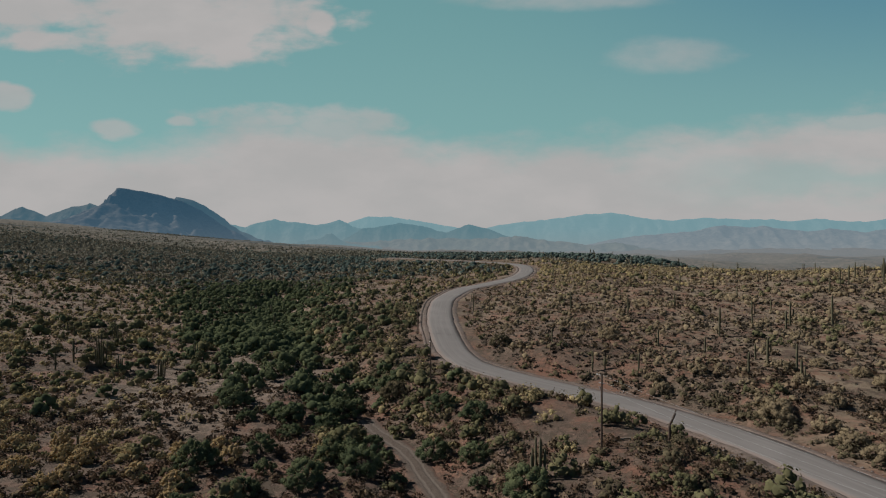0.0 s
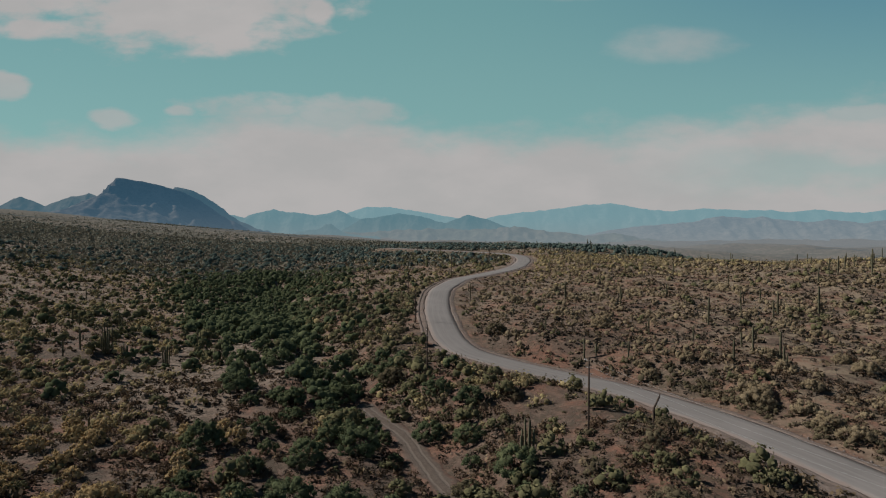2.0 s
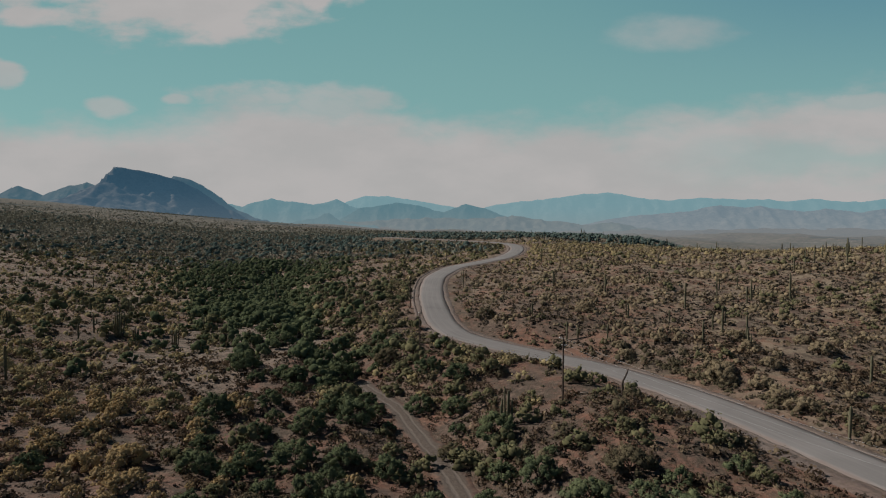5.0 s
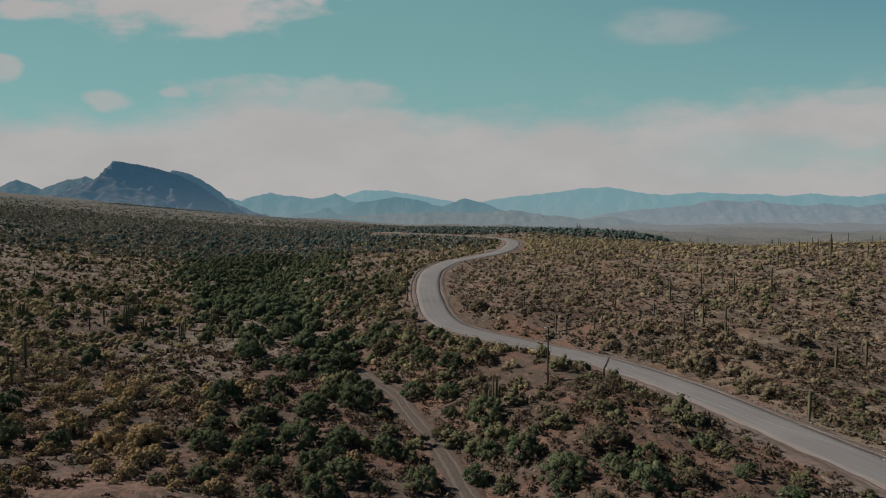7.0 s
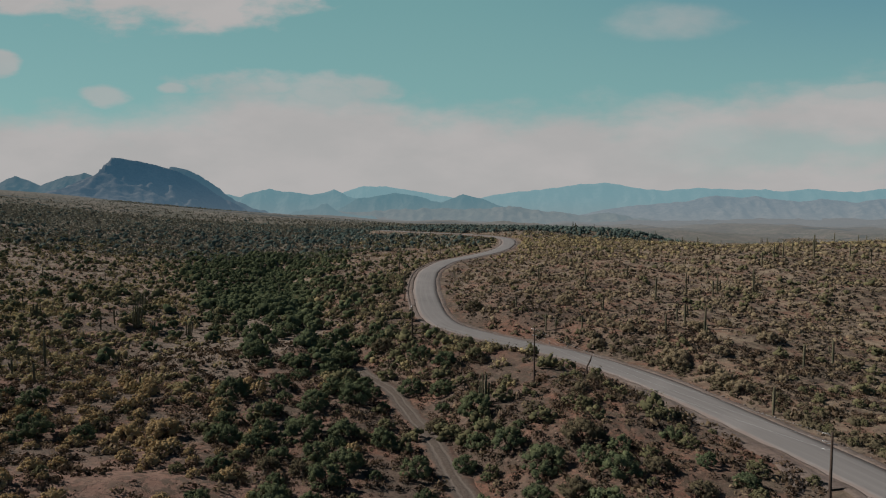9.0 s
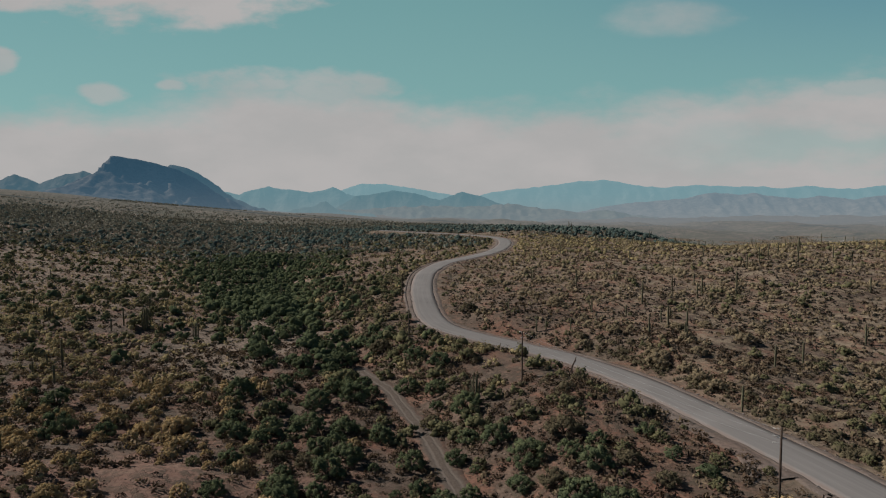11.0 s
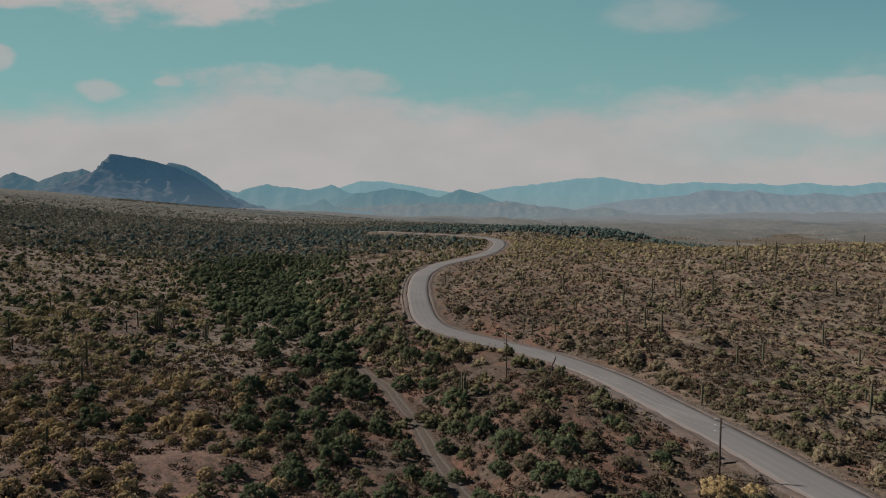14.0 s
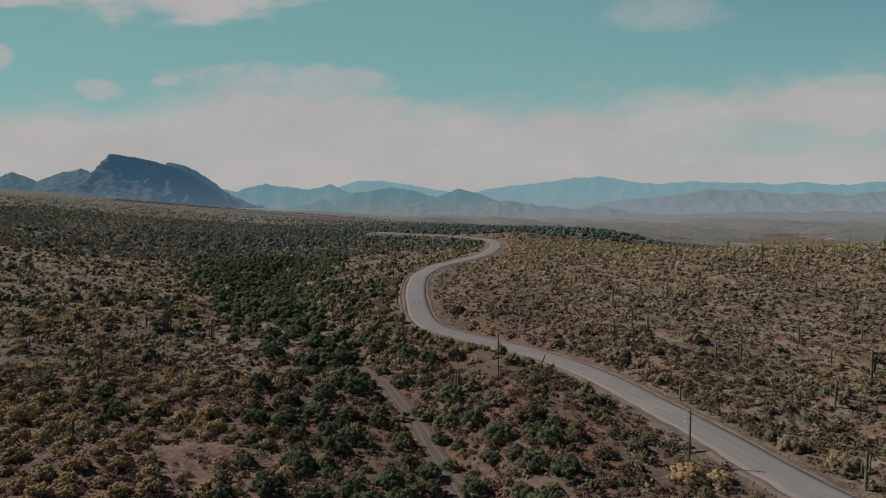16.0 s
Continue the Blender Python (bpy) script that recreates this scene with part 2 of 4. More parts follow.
DULL = leafage("brown_olive_leaf", rgb(0.129, 0.107, 0.065), rgb(0.170, 0.139, 0.084), rgb(0.076, 0.067, 0.045), 0.15)
TWIG = leafage("brown_twigs", rgb(0.113, 0.075, 0.050), rgb(0.150, 0.106, 0.069), rgb(0.066, 0.049, 0.035), 0.12)
STRAW = leafage("dry_straw", rgb(0.135, 0.103, 0.067), rgb(0.190, 0.147, 0.095), rgb(0.067, 0.052, 0.038), 0.12)
DUSK = leafage("grey_brush", rgb(0.066, 0.055, 0.043), rgb(0.095, 0.078, 0.061), rgb(0.046, 0.038, 0.030), 0.12)


def bark(name, a, b, scale=3.0):
    m, N = material(name)
    at = N.add("ShaderNodeNewGeometry").outputs["Position"]
    n = N.noise(at, scale, 5.0, 0.6)
    finish(N, N.mix(N.span(n, 0.35, 0.65), a, b), 0.9, n, 0.4, 0.03)
    return m


BARK = bark("dark_bark", rgb(0.06, 0.045, 0.035), rgb(0.12, 0.09, 0.065))
POLE = bark("creosoted_pole_wood", rgb(0.045, 0.032, 0.026), rgb(0.10, 0.07, 0.052), 6.0)
CACTUS = bark("saguaro_skin", rgb(0.078, 0.074, 0.044), rgb(0.135, 0.120, 0.074), 1.2)
DEADWOOD = bark("bleached_cactus_rib", rgb(0.20, 0.16, 0.12), rgb(0.33, 0.28, 0.22), 2.0)


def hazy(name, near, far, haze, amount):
    """Rock of a far range with haze painted in as a glow, most of all low down."""
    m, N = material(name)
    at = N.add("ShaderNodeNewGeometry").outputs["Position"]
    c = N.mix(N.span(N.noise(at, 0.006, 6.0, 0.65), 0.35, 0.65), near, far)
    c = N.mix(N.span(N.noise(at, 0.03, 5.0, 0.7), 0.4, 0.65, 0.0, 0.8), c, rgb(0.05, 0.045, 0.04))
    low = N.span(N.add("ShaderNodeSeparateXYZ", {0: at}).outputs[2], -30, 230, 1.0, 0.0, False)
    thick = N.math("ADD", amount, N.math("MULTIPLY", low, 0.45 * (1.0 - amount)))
    # painted haze: a tint mixed into the rock as emission
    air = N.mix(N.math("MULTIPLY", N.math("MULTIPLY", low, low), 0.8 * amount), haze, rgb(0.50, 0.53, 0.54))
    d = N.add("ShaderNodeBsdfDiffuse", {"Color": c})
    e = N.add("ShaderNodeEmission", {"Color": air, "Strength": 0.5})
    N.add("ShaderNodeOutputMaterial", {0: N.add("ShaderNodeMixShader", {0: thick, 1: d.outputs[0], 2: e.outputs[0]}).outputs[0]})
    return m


def haze_glow_plain():
    """Mottled plain with scrub and dry washes; cloud-shadow strips and far haze are painted in."""
    m, N = material("haze_glow_plain")
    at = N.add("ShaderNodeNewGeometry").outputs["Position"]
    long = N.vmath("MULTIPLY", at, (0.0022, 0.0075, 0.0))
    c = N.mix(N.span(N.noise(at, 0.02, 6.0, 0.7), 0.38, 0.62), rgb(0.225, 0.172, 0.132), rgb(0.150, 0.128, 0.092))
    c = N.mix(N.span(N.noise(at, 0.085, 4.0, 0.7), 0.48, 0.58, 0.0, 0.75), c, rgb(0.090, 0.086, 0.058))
    # long dark strips: cloud shadows painted into the ground colour
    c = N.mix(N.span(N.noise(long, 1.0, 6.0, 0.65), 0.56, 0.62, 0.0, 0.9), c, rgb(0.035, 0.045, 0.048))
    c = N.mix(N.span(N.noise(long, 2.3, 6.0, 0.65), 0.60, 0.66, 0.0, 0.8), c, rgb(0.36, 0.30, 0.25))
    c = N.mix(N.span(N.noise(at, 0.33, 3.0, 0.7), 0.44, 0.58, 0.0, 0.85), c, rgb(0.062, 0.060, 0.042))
    # far haze painted on as emission that grows with distance
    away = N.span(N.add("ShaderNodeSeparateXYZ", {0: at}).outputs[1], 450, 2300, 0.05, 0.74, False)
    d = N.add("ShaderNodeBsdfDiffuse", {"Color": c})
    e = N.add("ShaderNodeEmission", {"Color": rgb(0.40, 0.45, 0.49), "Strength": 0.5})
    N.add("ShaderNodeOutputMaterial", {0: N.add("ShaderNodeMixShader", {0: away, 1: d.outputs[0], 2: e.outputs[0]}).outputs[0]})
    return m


HAZE_PLAIN = haze_glow_plain()


# ---- the lie of the land ----
rng = np.random.default_rng(7)
FAN_Y = -70.0                                  # the fan of heights opens from (3, -70)
DEPTHS = np.log([60, 100, 140, 180, 230, 300, 400, 560, 850, 1300, 2200, 5200])
WIDTHS = np.array([-0.85, -0.5, -0.25, 0.0, 0.25, 0.5, 0.85])
HEIGHTS = np.array([
    [3, 3, 0, -1, 0, 2, 3],
    [4, 4, 1, 0, 0.5, 2.0, 2.5],
    [4, 3.5, -1, 0.5, 3.2, 2.5, 3.5],
    [4, 3, 0, 3, 5, 7, 9],
    [6, 2.5, 0.5, 5, 9, 13, 16],
    [13, 4, 2, 8, 15, 18.5, 21],
    [26, 10, 6, 13, 18, 17.5, 19],
    [42, 22, 15, 20, 19, 8, 0],
    [66, 42, 24, 15, 4, -10, -16],
    [84, 54, 28, 5, -10, -18, -22],
    [66, 40, 15, -8, -18, -25, -28],
    [20, 10, 0, -15, -22, -28, -30]], float)


def spline_weights(axis, v):
    """Index and Catmull-Rom weights of v on an uneven axis."""
    v = np.clip(v, axis[0], axis[-1])
    i = np.clip(np.searchsorted(axis, v) - 1, 0, len(axis) - 2)
    f = (v - axis[i]) / (axis[i + 1] - axis[i])
    w = np.stack([-0.5 * f + f**2 - 0.5 * f**3, 1 - 2.5 * f**2 + 1.5 * f**3, 0.5 * f + 2 * f**2 - 1.5 * f**3, -0.5 * f**2 + 0.5 * f**3])
    k = np.stack([np.clip(i + o, 0, len(axis) - 1) for o in (-1, 0, 1, 2)])
    return k, w


def smooth(v, a, b):
    t = np.clip((v - a) / (b - a), 0, 1)
    return t * t * (3 - 2 * t)


WAVES = [(rng.uniform(0, 6.28), rng.uniform(0, 6.28), L, A) for L, A in ((9, .10), (11, .12), (14, .18), (17, .2), (23, .3), (29, .35), (37, .45), (52, .6), (70, .6))]


def polyline(points, step=1.0):
    """A smooth line through points, as rows a step apart."""
    P = np.array(points, float)
    P = np.vstack([2 * P[0] - P[1], P, 2 * P[-1] - P[-2]])
    out = []
    for i in range(1, len(P) - 2):
        n = max(2, int(np.linalg.norm(P[i + 1, :2] - P[i, :2]) / step))
        f = np.linspace(0, 1, n, endpoint=False)[:, None]
        out.append(0.5 * (2 * P[i] + (P[i + 1] - P[i - 1]) * f + (2 * P[i - 1] - 5 * P[i] + 4 * P[i + 1] - P[i + 2]) * f**2
                          + (3 * P[i] - P[i - 1] - 3 * P[i + 1] + P[i + 2]) * f**3))
    return np.vstack(out + [P[-2:-1]])


ROAD = polyline([(81, -40, 2.2), (70.6, -8, 2.0), (59.4, 24.6, 1.8), (54.7, 47, 1.6), (50.1, 66, 1.45), (46.6, 80, 1.35), (42.2, 92, 1.25), (36.3, 103, 1.25),
                 (31, 109.8, 1.4), (21.6, 119.4, 1.6), (12.8, 128, 2.1), (6.2, 137, 2.6), (2.6, 148, 3.5), (0.9, 161, 4.7), (-0.6, 178, 6.2), (-0.9, 199, 7.95),
                 (0.3, 218, 9.45), (4.6, 234.5, 10.65), (9.5, 247, 11.5), (18.5, 258.5, 12.3), (33.2, 281, 13.7), (41.5, 305, 15.0), (46.5, 335, 16.3), (45, 368, 17.2),
                 (28, 396, 17.9), (0, 418, 18.6), (-40, 445, 19.6)])
WASH = polyline([(20, 0, -3), (12, 32, -2.6), (6.2, 51, -2.4), (2.8, 66, -2.3), (-1.4, 78.5, -2.2), (-6.0, 92, -2.0), (-12.6, 104, -1.9), (-15.5, 113, -1.8), (-26, 140, -1.6), (-42, 180, -1.2), (-60, 230, -0.6), (-85, 300, 1)])


def nearest(line, x, y):
    """Distance to a line and its height there."""
    d, z = np.full(x.shape, 1e6), np.zeros(x.shape)
    box = np.flatnonzero((x > line[:, 0].min() - 45) & (x < line[:, 0].max() + 45) & (y > line[:, 1].min() - 45) & (y < line[:, 1].max() + 45))
    for part in np.array_split(box, max(1, len(box) // 15000)):
        e = (x[part, None] - line[None, :, 0])**2 + (y[part, None] - line[None, :, 1])**2
        k = e.argmin(1)
        d[part], z[part] = np.sqrt(e[np.arange(len(part)), k]), line[k, 2]
    return d, z


def land(x, y):
    """Height of the ground; distances to the road and to the wash."""
    x, y = np.atleast_1d(np.asarray(x, float)), np.atleast_1d(np.asarray(y, float))
    far = np.maximum(y - FAN_Y, 45)
    ki, wi = spline_weights(DEPTHS, np.log(far))
    kj, wj = spline_weights(WIDTHS, (x - 3) / far)
    z = np.zeros(x.shape)
    for a in range(4):
        for b in range(4):
            z += wi[a] * wj[b] * HEIGHTS[ki[a], kj[b]]
    calm = 0.75 * (1 - smooth(far, 350, 620))
    for ang, ph, L, A in WAVES:
        z += calm * A * np.sin((x * math.cos(ang) + y * math.sin(ang)) * 6.283 / L + ph + 1.3 * np.sin(x / (L * 1.7) + ph * 2))
    z -= 4.5 * np.exp(-((y - 325) / 55) ** 2) * smooth(x, 75, 150) + 8.0 * smooth(x, 150, 225) * smooth(y, 270, 400) * (1 - smooth(far, 800, 1200))
    z -= 7.0 * np.exp(-((y - 405) / 34) ** 2) * smooth(x, 80, 125) * (1 - smooth(x, 235, 300))
    dw, zw = nearest(WASH, x, y)
    t = smooth(dw, 2.0, 13.0)
    z = np.where(dw < 40, zw + (z - zw) * t, z)
    dr, zr = nearest(ROAD, x, y)
    t = smooth(dr, 5.6, 18.0)
    z = np.where(dr < 40, (zr - 0.10) + (z - zr + 0.10) * t, z)
    return z, dr, dw


def height(x, y):
    return float(land([x], [y])[0][0])


def mesh_of(name, verts, faces, mat, uv=None, shade=True, normals=None):
    me = bpy.data.meshes.new(name)
    verts, faces = np.asarray(verts, np.float32), np.asarray(faces, np.int32)
    k = faces.shape[1]
    me.vertices.add(len(verts)), me.loops.add(faces.size), me.polygons.add(len(faces))
    me.vertices.foreach_set("co", verts.ravel())
    me.loops.foreach_set("vertex_index", faces.ravel())
    me.polygons.foreach_set("loop_start", np.arange(0, faces.size, k, dtype=np.int32))
    me.polygons.foreach_set("use_smooth", np.full(len(faces), shade))
    me.update(calc_edges=True)
    if uv is not None:
        me.uv_layers.new(name="UVMap").data.foreach_set("uv", np.asarray(uv, np.float32)[faces.ravel()].ravel())
    if normals is not None:
        me.attributes.new("custom_normal", "FLOAT_VECTOR", "POINT").data.foreach_set("vector", np.asarray(normals, np.float32).ravel())
    me.materials.append(mat)
    return me


def lattice(n, m, closed=False):
    """Quads of a grid of n rows and m columns."""
    i, j = np.meshgrid(np.arange(n - 1), np.arange(m if closed else m - 1), indexing="ij")
    a, b = i * m + j, i * m + (j + 1) % m
    return np.stack([a, b, b + m, a + m], -1).reshape(-1, 4)


def build_ground():
    front = np.radians(np.arange(-52, 52.01, 0.33))
    back = np.radians(np.arange(58, 308 - 5, 8.0))
    ang = np.concatenate([front, back])
    r = np.concatenate([[1, 12, 25, 38], 50 * 1.0155 ** np.arange(0, 300)])
    R, A = np.meshgrid(r, ang, indexing="ij")
    x, y = 3 + R * np.sin(A), FAN_Y + R * np.cos(A)
    z = land(x.ravel(), y.ravel())[0]
    me = mesh_of("ground", np.stack([x.ravel(), y.ravel(), z], 1), lattice(len(r), len(ang), True)[:, ::-1], SOIL)
    tagged(new("ground", me), "reddish sandy desert soil with pebbles and low rises", "ground", kind="structure")


def ribbon(name, line, profile, mat, jitter=0.0):
    """A strip along a line; profile: (across, up) pairs."""
    t = np.gradient(line[:, :2], axis=0)
    t /= np.linalg.norm(t, axis=1)[:, None]
    nrm = np.stack([t[:, 1], -t[:, 0]], 1)
    s = np.concatenate([[0], np.cumsum(np.linalg.norm(np.diff(line[:, :2], axis=0), axis=1))])
    v, uv = [], []
    wob = sum(np.sin(s / L + L) for L in (0.9, 1.7, 3.1, 7.3)) / 4
    for a, up in profile:
        ja = a + jitter * wob * (1 if abs(a) > 2 else 0)
        v.append(np.stack([line[:, 0] + nrm[:, 0] * ja, line[:, 1] + nrm[:, 1] * ja, line[:, 2] + up + min(jitter * 0.15, 0.03) * wob], 1))
        uv.append(np.stack([np.full(len(s), a), s], 1))
    v, uv = np.stack(v, 1).reshape(-1, 3), np.stack(uv, 1).reshape(-1, 2)
    return mesh_of(name, v, lattice(len(line), len(profile)), mat, uv)


build_ground()


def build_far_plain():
    """The plain as a sheet over the ground from 560 m on; its pale haze is painted glow."""
    ang = np.radians(np.arange(-56, 56.01, 0.45))
    r = 560 * 1.014 ** np.arange(0, 156)
    R, A = np.meshgrid(r, ang, indexing="ij")
    x, y = 3 + R * np.sin(A), FAN_Y + R * np.cos(A)
    far = R.ravel()
    z = land(x.ravel(), y.ravel())[0] + 1.3 * smooth(far, 570, 620) - 0.5 + 0.005 * np.maximum(far - 800, 0)
    for k in range(6):
        z += 3.2 * smooth(far, 900, 1500) * np.sin(x.ravel() * math.cos(k * 1.1) / (60 + 33 * k) + y.ravel() * math.sin(k * 1.1) / (60 + 33 * k) + k)
    # eroded badlands on the eastern side
    worn = np.array([noise.ridged_multi_fractal(Vector((a / 190, b / 260, 4.0)), 0.9, 2.1, 5, 1.0, 2.0) for a, b in zip(x.ravel(), y.ravel())])
    z += 12.0 * (worn - 1.0) * smooth(far, 800, 1400) * smooth(x.ravel() / far, -0.15, 0.12)
    me = mesh_of("haze_plain_sheet", np.stack([x.ravel(), y.ravel(), z], 1), lattice(len(r), len(ang))[:, ::-1], HAZE_PLAIN)
    tagged(new("haze_plain_sheet", me), "pale desert plain far off below the mountains, haze painted in", "plain", kind="structure")


tagged(new("road", ribbon("road", ROAD, [(-4.25, -0.5), (-4.1, 0.02), (-2.7, 0.09), (0, 0.16), (2.7, 0.09), (4.1, 0.02), (4.25, -0.5)], GRAVEL)),
       "pale graded gravel road winding over the desert", "road", kind="structure")
for side in (-1, 1):
    prof = [(side * a, b) for a, b in ((4.05, -0.4), (4.15, 0.03), (4.45, 0.08), (4.9, 0.06), (5.5, 0.02), (6.2, -0.5))]
    tagged(new("road_berm", ribbon("road_berm", ROAD, prof if side < 0 else prof[::-1], SHOULDER, 0.45)), "low graded berm of reddish soil along the road", "berm", kind="structure")

t_line = WASH[(WASH[:, 1] > 18) & (WASH[:, 1] < 108)] + np.array([0, 0, 0.05])
tagged(new("dirt_track", ribbon("dirt_track", t_line, [(-2.7, -0.35), (-2.2, 0.0), (-1.3, 0.04), (-0.75, -0.03), (0, 0.07), (0.75, -0.03), (1.3, 0.04), (2.2, 0.0), (2.7, -0.35)], TRACK, 0.8)),
       "pale sandy two-rut track along the dry wash", "track", kind="structure")

apron = ROAD[(ROAD[:, 1] > 41) & (ROAD[:, 1] < 84) & (ROAD[:, 0] > 30)]
tagged(new("road_shoulder", ribbon("road_shoulder", apron, [(-4.2, -0.2), (-4.5, 0.06), (-6.0, 0.10), (-7.6, 0.09), (-8.6, -0.25)], SHOULDER, 0.5)),
       "pale gravel shoulder widening beside the road", "shoulder", kind="structure")
spur = polyline([(49.0, 53.0, 1.1), (47.6, 50, 1.5), (46.4, 45.8, 1.5), (46.0, 42.6, 1.55), (44.6, 40.2, 1.6), (42.4, 38.6, 1.1)], 0.5)
tagged(new("road_berm", ribbon("road_berm", spur, [(-1.3, -0.4), (-0.8, 0.08), (-0.2, 0.20), (0.2, 0.10), (0.6, -0.4)], SHOULDER, 0.3)),
       "short curved berm at the end of the gravel shoulder", "berm", kind="structure")

far_line = polyline([(x, y, height(x, y) + 0.5) for x, y in ((-120, 660), (-88, 632), (-66, 590), (-56, 552), (-36, 506), (-22, 480))], 3.0)
tagged(new("dirt_track", ribbon("dirt_track", far_line, [(-2.8, -0.8), (-2.4, 0.0), (-0.8, 0.1), (0.8, 0.1), (2.4, 0.0), (2.8, -0.8)], SAND, 0.8)),
       "pale bare dirt track over the far rise", "track", kind="structure")

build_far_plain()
bend = ROAD[(ROAD[:, 1] > 148) & (ROAD[:, 1] < 250)]
tagged(new("road_berm", ribbon("road_berm", bend, [(-6.9, -0.5), (-6.3, 0.10), (-6.0, 0.20), (-5.7, 0.08), (-5.3, -0.4)], SHOULDER, 0.15)),
       "second low soil berm round the outside of the bend", "berm", kind="structure")

# ---- mountains far off ----


def range_of_hills(name, label, dist, base, ridge, deep, mat, seed, rough=1.0):
    """ridge: pairs of (sideways, upward) slopes of sight in thousandths. One lumpy mass, steep at the ridge."""
    r = np.array(ridge) / 1000.0
    n, m = 210, 47
    u = np.linspace(r[0, 0], r[-1, 0], n)
    h = np.interp(u, r[:, 0], r[:, 1]) * dist + 30 - base
    h = h + np.array([noise.fractal(Vector((v * 60, seed * 3.1, 0.5)), 0.8, 2.0, 5) for v in u]) * 0.0016 * dist * rough
    s = np.linspace(-1, 1, m)
    U, S = np.meshgrid(u, s, indexing="ij")
    Hh = np.repeat(h[:, None], m, 1)
    X, Y = U * dist * (1 + 0.0 * S), dist + S * deep
    L = dist * 0.045
    gully = np.array([noise.ridged_multi_fractal(Vector((px / L, py / (L * 2.0), seed * 7.3)), 0.9, 2.1, 6, 1.0, 2.0) for px, py in zip(X.ravel(), Y.ravel())]).reshape(X.shape)
    gully = (gully - gully.mean()) / gully.std()
    fall = (1 - np.abs(S)) ** 1.5
    Z = base + Hh * fall * (1 + 0.24 * rough * gully * np.abs(S) ** 0.8 * 1.7 * np.minimum(1, 3 * (1 - np.abs(S)))) - 8 * (np.abs(S) > 0.97)
    X = X * (Y / dist) ** 0.6
    me = mesh_of(name, np.stack([X.ravel(), Y.ravel(), Z.ravel()], 1), lattice(n, m)[:, ::-1], mat)
    return tagged(new(name, me), label, "mountain", kind="structure")


# each of these rocks glows with its own painted haze colour
ROCK_A = hazy("haze_glow_mesa", rgb(0.17, 0.15, 0.13), rgb(0.30, 0.26, 0.22), rgb(0.080, 0.205, 0.325), 0.58)
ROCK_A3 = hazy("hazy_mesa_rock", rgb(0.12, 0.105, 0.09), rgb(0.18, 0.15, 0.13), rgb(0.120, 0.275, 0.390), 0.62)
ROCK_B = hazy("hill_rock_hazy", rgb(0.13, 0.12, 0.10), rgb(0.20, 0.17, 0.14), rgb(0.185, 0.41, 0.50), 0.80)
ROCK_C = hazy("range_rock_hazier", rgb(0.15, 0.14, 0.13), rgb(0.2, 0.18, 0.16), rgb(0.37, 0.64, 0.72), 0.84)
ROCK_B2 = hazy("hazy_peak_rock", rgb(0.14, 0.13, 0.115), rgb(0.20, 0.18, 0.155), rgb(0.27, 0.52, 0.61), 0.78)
ROCK_D = hazy("haze_glow_foothill", rgb(0.20, 0.17, 0.14), rgb(0.26, 0.21, 0.17), rgb(0.35, 0.49, 0.59), 0.72)
ROCK_A2 = hazy("haze_glow_pointed_hill", rgb(0.12, 0.10, 0.085), rgb(0.18, 0.15, 0.13), rgb(0.150, 0.310, 0.410), 0.62)
ROCK_E = hazy("haze_glow_foothill_scrub", rgb(0.19, 0.15, 0.12), rgb(0.15, 0.14, 0.10), rgb(0.31, 0.45, 0.52), 0.60)

def massif(name, label, ridges, spread, step, mat, seed):
    """A mountain raised over ridge lines (x, y, z): a broken cliff under each crest, then scree that runs out to the plain."""
    P = np.vstack(ridges)
    x, y = np.arange(P[:, 0].min() - spread, P[:, 0].max() + spread, step), np.arange(P[:, 1].min() - spread, P[:, 1].max() + spread, step)
    X, Y = np.meshgrid(x, y, indexing="ij")
    at = [Vector((a, b, seed * 31.0)) for a, b in zip(X.ravel(), Y.ravel())]
    wobble = np.array([noise.fractal(v / 110.0, 0.9, 2.0, 5) for v in at]).reshape(X.shape)
    rib = np.array([noise.ridged_multi_fractal(v / 85.0, 0.9, 2.1, 5, 1.0, 2.0) for v in at]).reshape(X.shape)
    rib = (rib - rib.mean()) / rib.std()
    Z = np.full(X.shape, -40.0)
    for line, cliff in ridges_with_cliffs(ridges):
        d, h = np.full(X.shape, 1e9), np.zeros(X.shape)
        for a, b in zip(line[:-1], line[1:]):
            w = b[:2] - a[:2]
            f = np.clip(((X - a[0]) * w[0] + (Y - a[1]) * w[1]) / (w @ w), 0, 1)
            e = np.hypot(X - a[0] - f * w[0], Y - a[1] - f * w[1])
            h = np.where(e < d, a[2] + f * (b[2] - a[2]), h)
            d = np.minimum(d, e)
        d = np.maximum(0, d + np.minimum(d, 60) / 60 * (26 * wobble - 9 * rib))
        d = np.maximum(0, d - 7)
        drop = np.minimum(d, 30) / 30 * cliff * h + 0.52 * np.maximum(d - 30, 0) - 0.00035 * np.maximum(np.minimum(d, 400) - 30, 0) ** 2
        Z = np.maximum(Z, h - drop)
    Z = Z + (4.0 * wobble + 2.6 * rib) * np.clip((Z - 40) / -60 + 2.6, 0.25, 1)
    me = mesh_of(name, np.stack([X.ravel(), Y.ravel(), Z.ravel()], 1), lattice(len(x), len(y))[:, ::-1], mat)
    return tagged(new(name, me), label, "mountain", kind="structure")


def ridges_with_cliffs(ridges):
    """The first line is the crest, with a cliff; the others are spurs of rubble."""
    return [(np.array(line, float), 0.26 if k == 0 else 0.05) for k, line in enumerate(ridges)]


